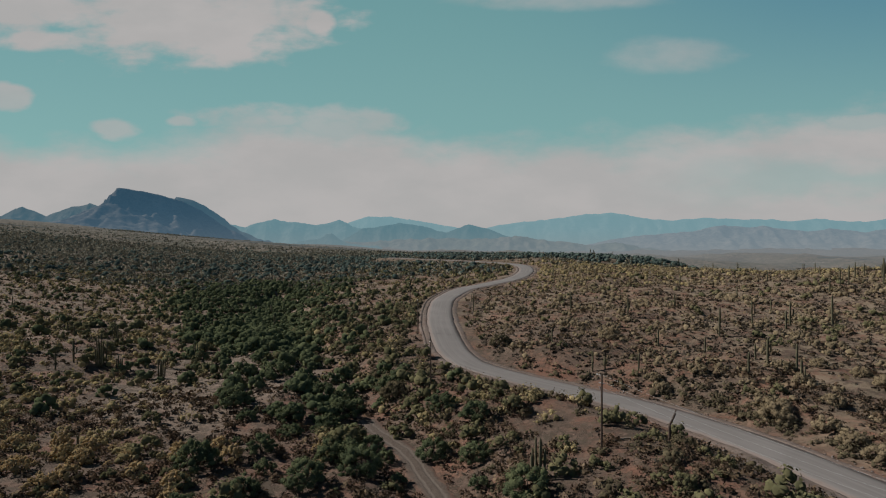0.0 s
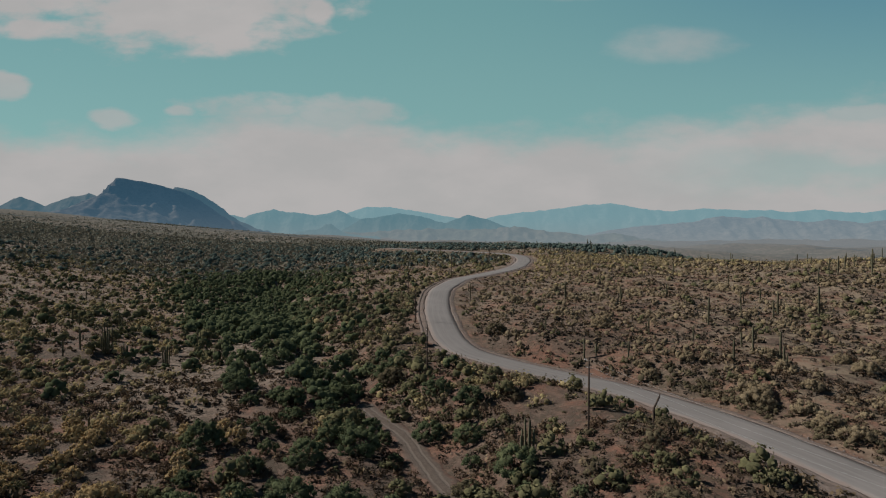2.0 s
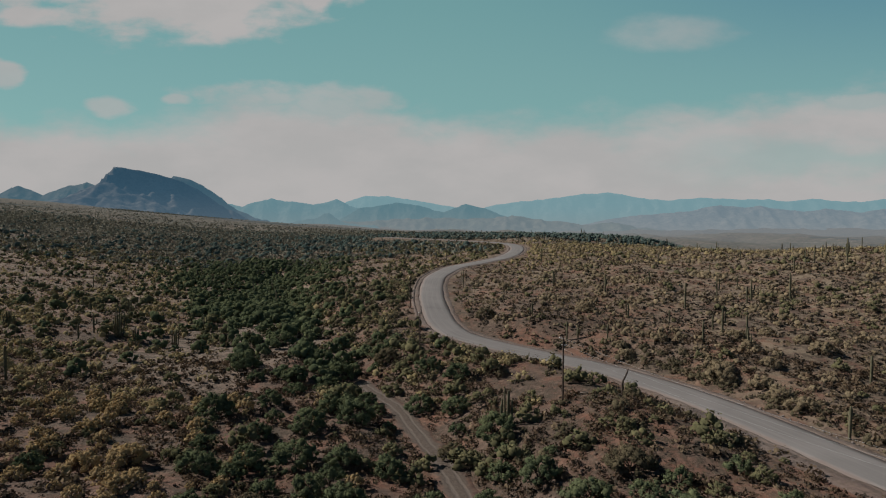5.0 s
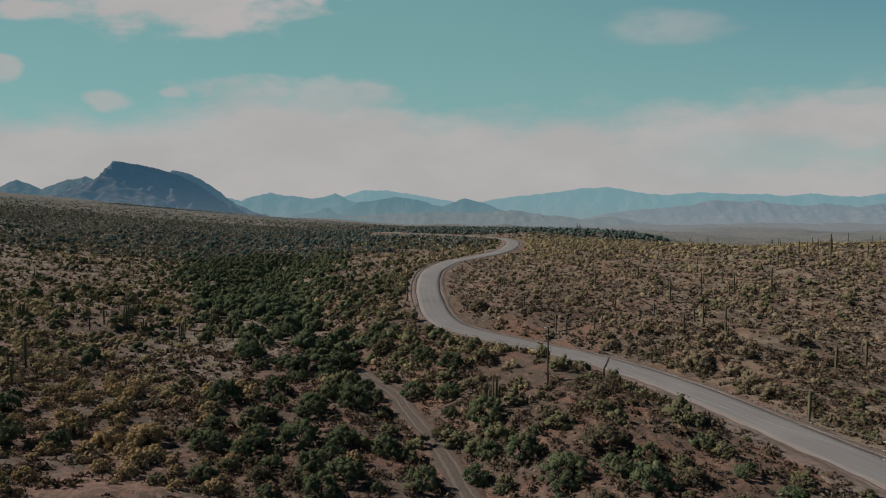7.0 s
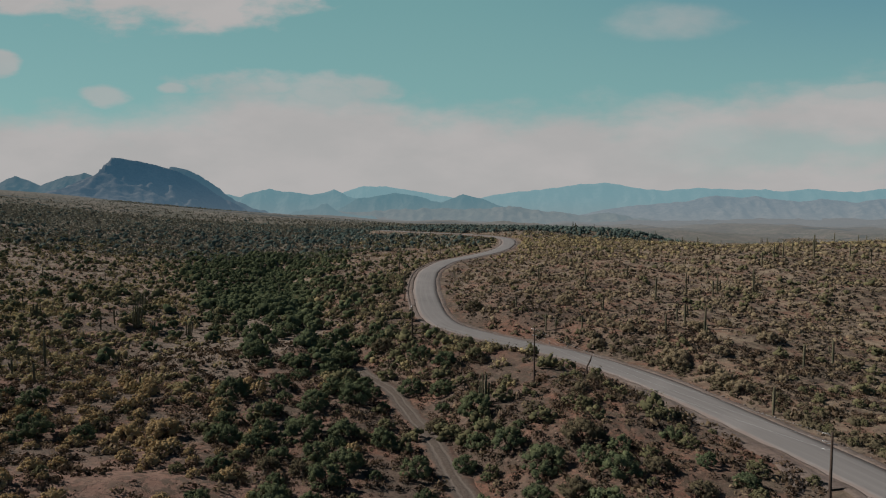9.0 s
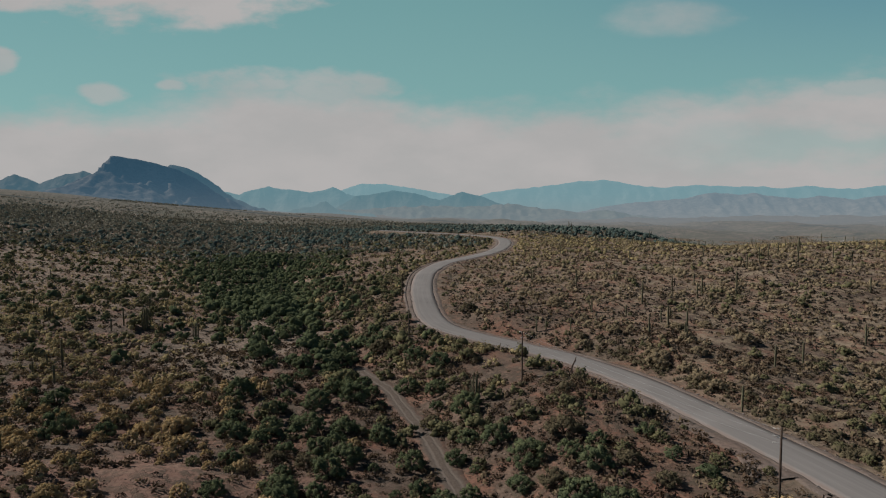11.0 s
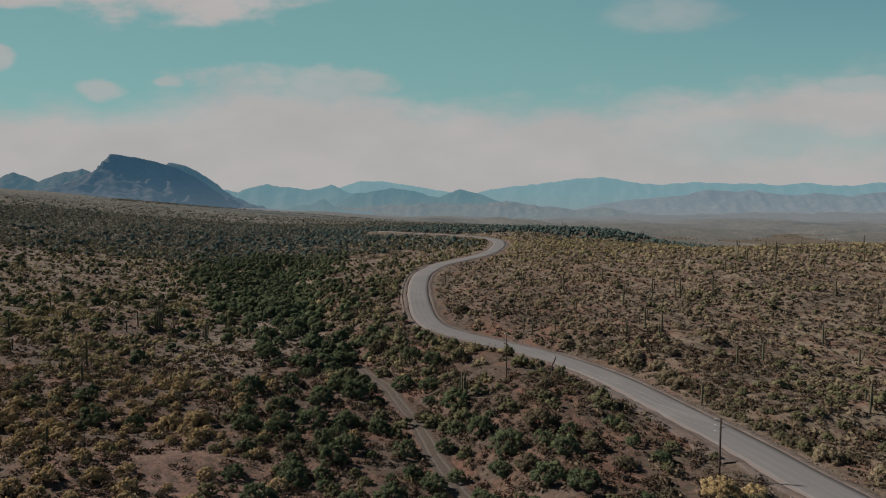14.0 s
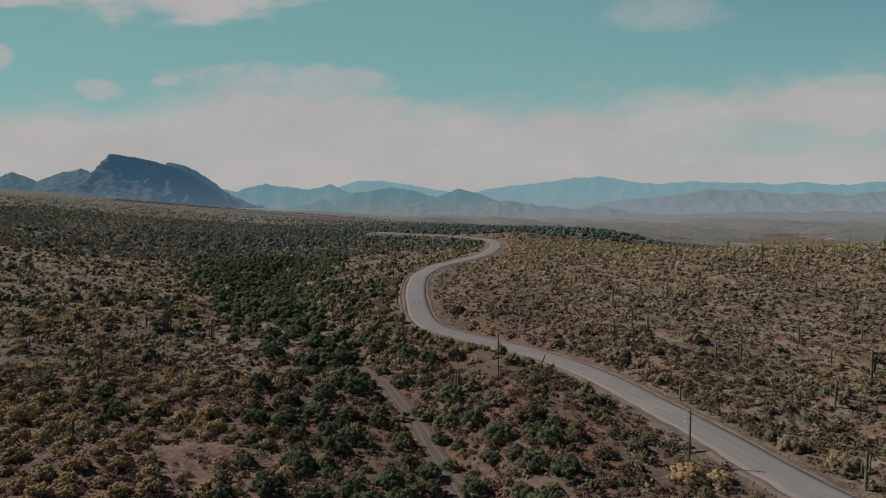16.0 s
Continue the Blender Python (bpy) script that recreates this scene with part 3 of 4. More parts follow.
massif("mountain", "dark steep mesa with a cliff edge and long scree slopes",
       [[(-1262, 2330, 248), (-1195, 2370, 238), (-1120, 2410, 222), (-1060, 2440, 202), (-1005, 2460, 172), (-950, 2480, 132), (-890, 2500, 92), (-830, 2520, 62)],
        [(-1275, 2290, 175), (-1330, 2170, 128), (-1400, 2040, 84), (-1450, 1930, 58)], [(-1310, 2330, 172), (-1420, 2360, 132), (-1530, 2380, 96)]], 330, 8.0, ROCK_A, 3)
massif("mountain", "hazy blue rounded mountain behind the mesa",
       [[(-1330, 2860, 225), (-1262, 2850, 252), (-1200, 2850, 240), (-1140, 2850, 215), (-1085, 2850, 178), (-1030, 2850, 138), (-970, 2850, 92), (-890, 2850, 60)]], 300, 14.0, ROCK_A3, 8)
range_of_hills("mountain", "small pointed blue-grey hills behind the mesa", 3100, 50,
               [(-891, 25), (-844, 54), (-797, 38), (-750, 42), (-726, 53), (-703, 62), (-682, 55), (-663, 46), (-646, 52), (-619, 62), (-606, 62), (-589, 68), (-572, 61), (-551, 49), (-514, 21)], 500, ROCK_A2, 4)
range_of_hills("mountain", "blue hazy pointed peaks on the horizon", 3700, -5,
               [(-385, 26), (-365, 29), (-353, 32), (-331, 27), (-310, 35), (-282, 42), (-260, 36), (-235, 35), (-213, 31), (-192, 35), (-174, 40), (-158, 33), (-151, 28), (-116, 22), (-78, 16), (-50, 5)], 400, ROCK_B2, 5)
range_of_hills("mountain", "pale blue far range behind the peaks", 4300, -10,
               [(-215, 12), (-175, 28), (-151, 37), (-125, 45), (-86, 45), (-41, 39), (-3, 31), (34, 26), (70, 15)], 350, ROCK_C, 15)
range_of_hills("mountain", "twin dark rounded hills with blue haze painted in", 3300, -5,
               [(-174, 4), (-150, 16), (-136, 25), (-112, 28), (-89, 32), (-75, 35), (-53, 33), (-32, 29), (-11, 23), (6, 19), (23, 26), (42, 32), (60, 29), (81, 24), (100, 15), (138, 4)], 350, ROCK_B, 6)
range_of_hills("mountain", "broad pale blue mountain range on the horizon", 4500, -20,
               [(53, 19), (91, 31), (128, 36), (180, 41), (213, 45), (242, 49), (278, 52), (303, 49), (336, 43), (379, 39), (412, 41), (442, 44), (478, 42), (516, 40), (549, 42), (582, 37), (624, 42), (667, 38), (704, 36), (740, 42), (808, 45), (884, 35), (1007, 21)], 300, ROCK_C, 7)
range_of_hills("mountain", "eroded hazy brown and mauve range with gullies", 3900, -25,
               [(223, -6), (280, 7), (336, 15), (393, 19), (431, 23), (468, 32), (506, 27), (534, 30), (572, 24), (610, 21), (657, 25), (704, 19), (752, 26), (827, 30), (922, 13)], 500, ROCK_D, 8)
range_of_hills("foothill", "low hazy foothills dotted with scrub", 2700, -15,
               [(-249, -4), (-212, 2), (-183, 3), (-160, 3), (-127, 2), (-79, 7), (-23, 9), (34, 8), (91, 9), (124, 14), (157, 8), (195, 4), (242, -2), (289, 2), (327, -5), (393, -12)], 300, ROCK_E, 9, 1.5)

range_of_hills("foothill", "small dark pointed hill with blue haze painted in", 2400, -12,
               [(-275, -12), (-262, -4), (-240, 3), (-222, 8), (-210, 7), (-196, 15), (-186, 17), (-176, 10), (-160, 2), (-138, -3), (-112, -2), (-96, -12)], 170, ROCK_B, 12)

# ---- plants ----


def tuft_quads(g, centres, size, face, loose=0.42, soft=0.3, slim=0.75):
    """Small leaf sprays: one quad at each centre, roughly along face, shaded softly as a dense twig end is."""
    n = len(centres)
    nrm = face + loose * g.normal(size=(n, 3))
    a = np.cross(nrm, g.normal(size=(n, 3)))
    a /= np.linalg.norm(a, axis=1)[:, None]
    b = np.cross(nrm, a)
    b /= np.linalg.norm(b, axis=1)[:, None]
    s = (size * g.uniform(0.6, 1.3, n))[:, None]
    w = slim * s
    v = np.stack([centres - a * s * 0.5, centres - b * w * 0.5, centres + a * s * 0.6, centres + b * w * 0.5], 1)
    turn = face / (np.linalg.norm(face, axis=1)[:, None] + 1e-6) + soft * g.normal(size=(n, 3))
    turn /= np.linalg.norm(turn, axis=1)[:, None]
    return v.reshape(-1, 3), np.arange(4 * n).reshape(-1, 4), np.repeat(turn, 4, 0)


# the rhombic dodecahedron that fills a clump of twigs: eight corners and six tips
CORNERS = [(x, y, z) for z in (-1, 1) for y in (-1, 1) for x in (-1, 1)]
TIPS = [(2, 0, 0), (-2, 0, 0), (0, 2, 0), (0, -2, 0), (0, 0, 2), (0, 0, -2)]
LUMP = np.array([np.array(p) / np.linalg.norm(p) for p in CORNERS + TIPS])


def lump_sides():
    quads = []
    for i, j in itertools.combinations(range(8), 2):
        a, b = np.array(CORNERS[i]), np.array(CORNERS[j])
        if np.abs(a - b).sum() == 2:
            c, d = [8 + k for k, t in enumerate(TIPS) if np.dot(t, a) > 0 and np.dot(t, b) > 0]
            quad = [i, c, j, d]
            n = np.cross(LUMP[c] - LUMP[i], LUMP[j] - LUMP[i])
            quads.append(quad if n @ (a + b) > 0 else quad[::-1])
    return np.array(quads)


SIDES = lump_sides()


def crown(g, n, size, wide, tall, lumps, low=0.06, core=0.88):
    """Leaf sprays over a dome heaped up of dense twiggy lumps, with an uneven outline and gaps."""
    th = np.arange(lumps) * 2.4 + g.uniform(-0.5, 0.5, lumps)
    el = np.arcsin(np.clip((g.permutation(lumps) + g.uniform(0, 1, lumps)) / lumps, 0, 1))
    shell = g.uniform(0.56, 0.86, lumps)
    c = np.stack([np.cos(th) * np.cos(el) * shell * wide / 2, np.sin(th) * np.cos(el) * shell * wide / 2, (0.10 + 0.62 * np.sin(el) * shell / 0.78) * tall], 1)
    rad = g.uniform(0.75, 1.25, lumps) * wide * 0.46 / math.sqrt(lumps) * 1.3
    k = g.choice(lumps, n, p=rad**2 / (rad**2).sum())
    d = g.normal(size=(n, 3))
    d[:, 2] += 0.35
    d /= np.linalg.norm(d, axis=1)[:, None]
    squash = np.array([1, 1, 0.9])
    pts = c[k] + d * (rad[k] * g.uniform(0.72, 1.15, n))[:, None] * squash
    pts[:, 2] = np.maximum(pts[:, 2], low * tall * g.uniform(0.2, 2.0, n))
    ell = np.array([wide / 2, wide / 2, tall])
    out = pts / ell
    face = d + 0.9 * out / (np.linalg.norm(out, axis=1)[:, None] + 1e-6)
    v, f, turn = tuft_quads(g, pts, size, face, 0.50, 0.34)
    # the dense inside of each lump
    V, F, M = [v], [f], [turn]
    for q in range(lumps):
        axes = np.linalg.qr(g.normal(size=(3, 3)))[0]
        if np.linalg.det(axes) < 0:
            axes[:, 0] *= -1
        ray = LUMP @ axes.T
        p = c[q] + ray * core * rad[q] * g.uniform(0.75, 1.1, (14, 1)) * squash
        p[:, 2] = np.maximum(p[:, 2], 0.02 * tall)
        o = c[q] / ell
        m = ray + 0.6 * o / (np.linalg.norm(o) + 1e-6)
        F.append(SIDES + sum(len(a) for a in V))
        V.append(p), M.append(m / np.linalg.norm(m, axis=1)[:, None])
    return np.vstack(V), np.vstack(F), np.vstack(M)


def scrub(g, n, wide, tall, size):
    """A low desert shrub: thin sprays that fan out from the root."""
    th, rad = g.uniform(0, 6.283, n), np.sqrt(g.uniform(0.02, 1, n))
    lift = np.sqrt(np.maximum(0.05, 1 - rad**2 * 0.9)) * g.uniform(0.35, 1.0, n)
    tip = np.stack([np.cos(th) * rad * wide / 2, np.sin(th) * rad * wide / 2, lift * tall], 1)
    face = tip / np.linalg.norm(tip, axis=1)[:, None]
    return tuft_quads(g, tip * g.uniform(0.6, 1.0, n)[:, None], size, face, 0.6, 0.35)


def tube(points, radii, sides=6, flute=0.0):
    """A tapered round stem along points."""
    P, out = np.array(points, float), []
    for i, (c, r) in enumerate(zip(P, radii)):
        t = P[min(i + 1, len(P) - 1)] - P[max(i - 1, 0)]
        t /= np.linalg.norm(t) + 1e-9
        a = np.cross(t, (0.02, 1.0, 0.03))
        a /= np.linalg.norm(a)
        b = np.cross(t, a)
        for k in range(sides):
            w = 6.28318 * k / sides
            rr = r * (1 - flute * (k % 2))
            out.append(c + (a * math.cos(w) + b * math.sin(w)) * rr)
    f = lattice(len(P), sides, True)
    n = len(out)
    out += [P[-1], P[0]]
    top = [[n - sides + k, n - sides + (k + 1) % sides, n, n] for k in range(sides)]
    return np.array(out), f, np.array([[a, b, c] for a, b, c, _ in top])


def stem(points, radii, sides=6, flute=0.0):
    v, f, top = tube(points, radii, sides, flute)
    cap = np.stack([top[:, 0], top[:, 1], top[:, 2], top[:, 2]], 1)
    return v, f, cap


def stem_mesh(name, stems, mat, shade=True):
    bm = bmesh.new()
    for v, f, cap in stems:
        made = [bm.verts.new(p) for p in v]
        for q4 in f:
            bm.faces.new([made[i] for i in q4])
        for q4 in cap:
            bm.faces.new([made[i] for i in q4[:3]])
    bmesh.ops.recalc_face_normals(bm, faces=bm.faces)
    me = bpy.data.meshes.new(name)
    bm.to_mesh(me)
    bm.free()
    for p in me.polygons:
        p.use_smooth = shade
    me.materials.append(mat)
    return me


def part(name, me, parent, label=""):
    ob = new(name, me)
    ob.parent = parent
    return tagged(ob, label)


def far_smaller(y):
    """Shrinks shrubs beyond the bend so that they look finer from the camera."""
    return 1 - 0.32 * smooth(y, 165, 230)


def scattered(name, label, category, levels, xs, ys, zs, scale, mat, g):
    """Many plants in one mesh: templates turned and scaled. levels: (up to this y, templates), nearest first."""
    V, F, M, at = [], [], [], 0
    level = np.searchsorted([far for far, _ in levels[:-1]], ys)
    for n, (_, templates) in enumerate(levels):
        pick = np.where(level == n, g.integers(0, len(templates), len(xs)), -1)
        for k, (tv, tf, tn) in enumerate(templates):
            i = np.flatnonzero(pick == k)
            if not len(i):
                continue
            w = g.uniform(0, 6.283, len(i))
            c, s = np.cos(w)[:, None], np.sin(w)[:, None]
            sc = scale[i][:, None]
            x = (tv[None, :, 0] * c - tv[None, :, 1] * s) * sc + xs[i][:, None]
            y = (tv[None, :, 0] * s + tv[None, :, 1] * c) * sc + ys[i][:, None]
            z = tv[None, :, 2] * sc * g.uniform(0.8, 1.2, len(i))[:, None] + zs[i][:, None]
            V.append(np.stack([x, y, z], -1).reshape(-1, 3))
            M.append(np.stack([tn[None, :, 0] * c - tn[None, :, 1] * s, tn[None, :, 0] * s + tn[None, :, 1] * c, np.repeat(tn[None, :, 2], len(i), 0)], -1).reshape(-1, 3))
            F.append((tf[None] + (np.arange(len(i)) * len(tv))[:, None, None] + at).reshape(-1, tf.shape[1]))
            at += len(i) * len(tv)
    return tagged(new(name, mesh_of(name, np.vstack(V), np.vstack(F), mat, normals=np.vstack(M))), label, category, kind="stuff")


def sow(g, n, x0, x1, y0, y1, keep, clear_road=5.5, clear_wash=0.0):
    """Random places, thinned by keep(x, y, dr, dw) in 0..1, off the road."""
    x, y = g.uniform(x0, x1, n), g.uniform(y0, y1, n)
    z, dr, dw = land(x, y)
    ok = (dr > clear_road) & ((dw > clear_wash) | (y > 110)) & (g.uniform(0, 1, n) < keep(x, y, dr, dw) * grown(x, y))
    return x[ok], y[ok], z[ok] - 0.05


def blotch(x, y, L, seed):
    """Smooth patches in 0..1."""
    g = np.random.default_rng(seed)
    v = np.zeros(np.shape(x))
    for k in range(7):
        a, ph, l = g.uniform(0, 6.28), g.uniform(0, 6.28), L * g.uniform(0.5, 1.8)
        v = v + np.sin((x * math.cos(a) + y * math.sin(a)) * 6.283 / l + ph)
    return 1 / (1 + np.exp(-v * 0.9))


def seen(x, y):
    """Inside the wide wedge of land ahead."""
    return (np.abs(x - 3) < 0.80 * (y + 70) + 12) & (y > 12)


def valley(x, y):
    """How far a place belongs to the green valley that runs along and beyond the wash, in 0..1."""
    mid = np.interp(y, [40, 62, 100, 135, 173, 207, 258, 315, 420], [-10, -18, -24, -34, -49, -64, -83, -98, -110])
    wide = np.interp(y, [40, 62, 100, 135, 173, 207, 258, 315, 350, 420], [12, 14, 14, 17, 19, 24, 31, 40, 44, 60])
    off = np.abs(x - mid + 14 * (blotch(x, y, 38, 41) - 0.5)) / wide
    return np.exp(-off**2.8) * smooth(y, 40, 80)


def west(x, y):
    """West of the valley: the open yellow and olive slope."""
    mid = np.interp(y, [40, 62, 100, 135, 173, 207, 258, 315, 420], [-24, -32, -37, -53, -73, -87, -111, -128, -200])
    return smooth(mid - x, -3, 8)


BARE = (73.2, 108.0)


def grown(x, y):
    """0 in the bare red clearings, 1 elsewhere."""
    d = np.minimum.reduce([np.hypot((x - BARE[0]) / 6.5, (y - BARE[1]) / 17.0), np.hypot((x - 25) / 15.0, (y - 92) / 12.0), np.hypot((x + 28) / 10.0, (y - 37) / 9.0), np.hypot((x + 92) / 9.0, (y - 92) / 6.0)])
    return smooth(d + 0.3 * np.sin(x * 0.9) * np.sin(y * 0.7), 0.7, 1.15) * 0.82 + 0.18


def sandy(x, y):
    """The open sandy flat west of the wash, in 0..1."""
    return smooth(1.25 - np.hypot((x + 48) / 25.0, (y - 126) / 32.0), 0.0, 0.4)


def east(x, y):
    """East of the road: the dry hill."""
    rx = np.interp(y, ROAD[:, 1], ROAD[:, 0])
    return smooth(x - rx, 0, 6)


g = np.random.default_rng(11)
T_GREEN = [(165, [crown(g, 64, 0.38, 4.0, 2.9, 9, core=0.86) for k in range(6)]), (1e4, [crown(g, 24, 0.58, 4.0, 2.9, 4, core=0.88) for k in range(6)])]
T_GREEN_FAR = [(1e4, [crown(g, 8, 1.0, 4.4, 2.8, 2, core=0.95) for k in range(6)])]
T_OLIVE = [(110, [crown(g, 100, 0.23, 2.4, 1.6, 9, core=0.66) for k in range(6)]), (190, [crown(g, 34, 0.34, 2.4, 1.5, 3, core=0.66) for k in range(6)]), (1e4, [crown(g, 12, 0.5, 2.4, 1.5, 2, core=0.8) for k in range(6)])]
T_KHAKI = [(110, [crown(g, 84, 0.20, 2.5, 1.05, 5, core=0.5) for k in range(6)]), (190, [crown(g, 28, 0.31, 2.5, 1.0, 2, core=0.52) for k in range(6)]), (1e4, [crown(g, 11, 0.46, 2.5, 1.0, 1, core=0.55) for k in range(6)])]
T_SCRUB = [(100, [scrub(g, 28, 1.6, 0.9, 0.32) for k in range(8)]), (1e4, [scrub(g, 10, 1.6, 0.8, 0.5) for k in range(8)])]
T_TUFT = [(100, [scrub(g, 9, 0.8, 0.40, 0.28) for k in range(8)]), (1e4, [scrub(g, 4, 0.8, 0.40, 0.46) for k in range(8)])]
T_CUSHION = [(90, [scrub(g, 14, 1.1, 0.38, 0.27) for k in range(6)]), (1e4, [scrub(g, 6, 1.1, 0.36, 0.44) for k in range(6)])]
T_FAR = [(1e4, [scrub(g, 6, 2.6, 1.3, 0.85) for k in range(6)])]


def plant_everything():
    g = np.random.default_rng(21)
    # the green belt
    def belt(x, y, dr, dw):
        return seen(x, y) * (1 - east(x, y)) * np.clip(valley(x, y) * (0.62 + 0.5 * blotch(x, y, 34, 31)) * (1 - 0.42 * sandy(x, y)) * (0.26 + 0.74 * smooth(y, 115, 205)) + 0.006 + 0.03 * west(x, y) * blotch(x, y, 40, 32) ** 2, 0, 1)
    x, y, z = sow(g, 19000, -260, 40, 100, 350, belt, 7.5, 2.2)
    scattered("mesquite_thicket", "dark green mesquite thicket in the valley", "bushes", T_GREEN, x, y, z, g.uniform(0.45, 1.35, len(x)) * far_smaller(y), GREEN, g)

    def woods(x, y, dr, dw):
        ridge = 0.95 * smooth(x, -110, 0) * smooth(y, 395, 430) * (1 - smooth(x, 215, 250)) + 0.45 * np.exp(-((x + 90) / 130) ** 2) * smooth(y, 340, 400)
        return seen(x, y) * np.clip(0.04 + 0.28 * blotch(x, y, 90, 33) ** 2 + ridge, 0, 1) * (1 - east(x, y) * (y < 420)) * (1 - 0.93 * smooth(y + 0.25 * np.minimum(x, 0), 500, 580))
    x, y, z = sow(g, 19000, -640, 360, 320, 680, woods, 15)
    scattered("far_woods", "distant dark green scrub woodland, haze tinted in", "woods", T_GREEN_FAR, x, y, z, g.uniform(0.4, 0.95, len(x)), HAZED_GREEN, g)

    # olive and yellow shrubs
    def open_shrubs(x, y, dr, dw):
        return seen(x, y) * (0.25 + 0.65 * blotch(x, y, 50, 5)) * (1 - 0.7 * sandy(x, y)) * np.where(east(x, y) > 0.5, 0.06 + 0.34 * smooth(blotch(x, y, 60, 43), 0.5, 0.8), np.where(west(x, y) > 0.5, 0.16 + 0.18 * smooth(y, 90, 180), 0.46 - 0.42 * valley(x, y)))
    x, y, z = sow(g, 26000, -300, 260, 60, 400, open_shrubs, 7.5, 2.2)
    scattered("palo_verde_shrubs", "olive green palo verde shrubs on open soil", "bushes", T_OLIVE, x, y, z, g.uniform(0.36, 1.0, len(x)) ** 1.6 * np.where(east(x, y) > 0.5, 1.35, 2.1) * far_smaller(y), OLIVE, g)
    x, y, z = sow(g, 14500, -300, 60, 80, 380, lambda x, y, dr, dw: seen(x, y) * (0.25 + blotch(x, y, 45, 6)) ** 1.5 * (1 - 0.7 * sandy(x, y)) * (1 - east(x, y)) * (1 - valley(x, y)) * np.where(west(x, y) > 0.5, 1.0, 0.5), 7, 4)
    scattered("brittlebush_slope", "yellow flowering dry shrubs on the slope", "bushes", T_KHAKI, x, y, z, g.uniform(0.6, 1.26, len(x)) ** 2 * far_smaller(y), PALE_GOLD, g)
    x, y, z = sow(g, 23000, 10, 300, 15, 330, lambda x, y, dr, dw: seen(x, y) * (0.06 + 0.80 * blotch(x, y, 30, 15) ** 2) * east(x, y) * smooth(dr, 7, 20), 8)
    scattered("creosote_slope", "pale khaki creosote bushes on the dry hillside", "bushes", T_KHAKI, x, y, z, g.uniform(0.40, 1.0, len(x)) ** 1.8 * (1.25 + 0.55 * smooth(y, 130, 230)) * far_smaller(y), KHAKI, g)
    x, y, z = sow(g, 5200, -60, 45, 60, 230, lambda x, y, dr, dw: seen(x, y) * (1 - east(x, y)) * smooth(x - np.interp(y, WASH[:, 1], WASH[:, 0]), 3, 9) * (0.35 + 0.6 * blotch(x, y, 22, 25)) * np.where((y < 112) & (x > np.interp(y, WASH[:, 1], WASH[:, 0]) + 16), 0.35, 1.0), 7.5, 3)
    scattered("bank_shrubs", "brown and olive shrubs on the wash bank", "bushes", T_KHAKI, x, y, z, g.uniform(0.35, 1.35, len(x)), DULL, g)
    x, y, z = sow(g, 4600, 30, 240, 215, 372, lambda x, y, dr, dw: seen(x, y) * east(x, y) * smooth(y, 200, 280) * (0.3 + 0.7 * blotch(x, y, 40, 27)), 8)
    scattered("crest_shrubs", "pale golden shrubs along the crest of the hill", "bushes", T_KHAKI, x, y, z, g.uniform(0.5, 1.2, len(x)), PALE_GOLD, g)
    x, y, z = sow(g, 3000, 20, 95, 30, 128, lambda x, y, dr, dw: seen(x, y) * east(x, y) * smooth(dr, 6.5, 8) * (1 - smooth(dr, 11, 16)) * (0.15 + 0.85 * blotch(x, y, 17, 29)), 6.8)
    scattered("roadside_shrubs", "grey-green dry shrubs crowding the edge of the road", "bushes", T_KHAKI, x, y, z, g.uniform(0.5, 1.15, len(x)) ** 1.5, DULL, g)
    # dry scrub
    x, y, z = sow(g, 19000, -280, 270, 15, 400, lambda x, y, dr, dw: seen(x, y) * np.where(east(x, y) > 0.5, 0.75, 0.6 - 0.4 * valley(x, y)) * smooth(dr, 5, 11), 6, 2.2)
    scattered("dry_scrub", "grey-brown dry desert scrub", "scrub", T_SCRUB, x, y, z, g.uniform(0.55, 1.9, len(x)), DRAB, g)
    x, y, z = sow(g, 8800, -105, 80, 15, 120, lambda x, y, dr, dw: seen(x, y) * (0.25 + 0.7 * blotch(x, y, 16, 18)) * smooth(dr, 6, 9), 6, 2.6)
    scattered("dry_scrub", "brown twiggy shrubs between the trees", "scrub", T_SCRUB, x, y, z, g.uniform(0.35, 1.5, len(x)), TWIG, g)
    x, y, z = sow(g, 12000, -260, 270, 15, 380, lambda x, y, dr, dw: seen(x, y) * (0.25 + 0.7 * blotch(x, y, 30, 8)) * np.where(east(x, y) > 0.5, 0.45 - 0.37 * smooth(y, 120, 220), 0.9) * smooth(dr, 5, 11), 6, 2.0)
    scattered("dark_brush", "dark leafless brush", "scrub", T_SCRUB, x, y, z, g.uniform(0.5, 1.6, len(x)), DUSK, g)
    x, y, z = sow(g, 20000, -200, 230, 15, 260, lambda x, y, dr, dw: seen(x, y) * np.where(east(x, y) > 0.5, 0.9, 0.45) * smooth(dr, 4, 12), 5.6, 1.8)
    scattered("grass_tufts", "small dry tufts on the soil", "grass", T_TUFT, x, y, z, g.uniform(0.4, 1.4, len(x)), STRAW, g)
    x, y, z = sow(g, 24000, -60, 220, 15, 280, lambda x, y, dr, dw: seen(x, y) * np.where(east(x, y) > 0.5, 1.0 - 0.75 * smooth(y, 120, 220), 0.30) * smooth(dr, 5, 10), 5.6, 2.2)
    scattered("low_brush", "small dark cushions of low brush on the soil", "scrub", T_CUSHION, x, y, z, g.uniform(0.55, 1.7, len(x)), DUSK, g)
    # far plain and western rise
    x, y, z = sow(g, 46000, -1150, 800, 340, 1150, lambda x, y, dr, dw: seen(x, y) * (0.35 + 0.55 * blotch(x, y, 130, 9)) * np.where((x > 60) & (y > 440), 0.3, 1.0), 12)
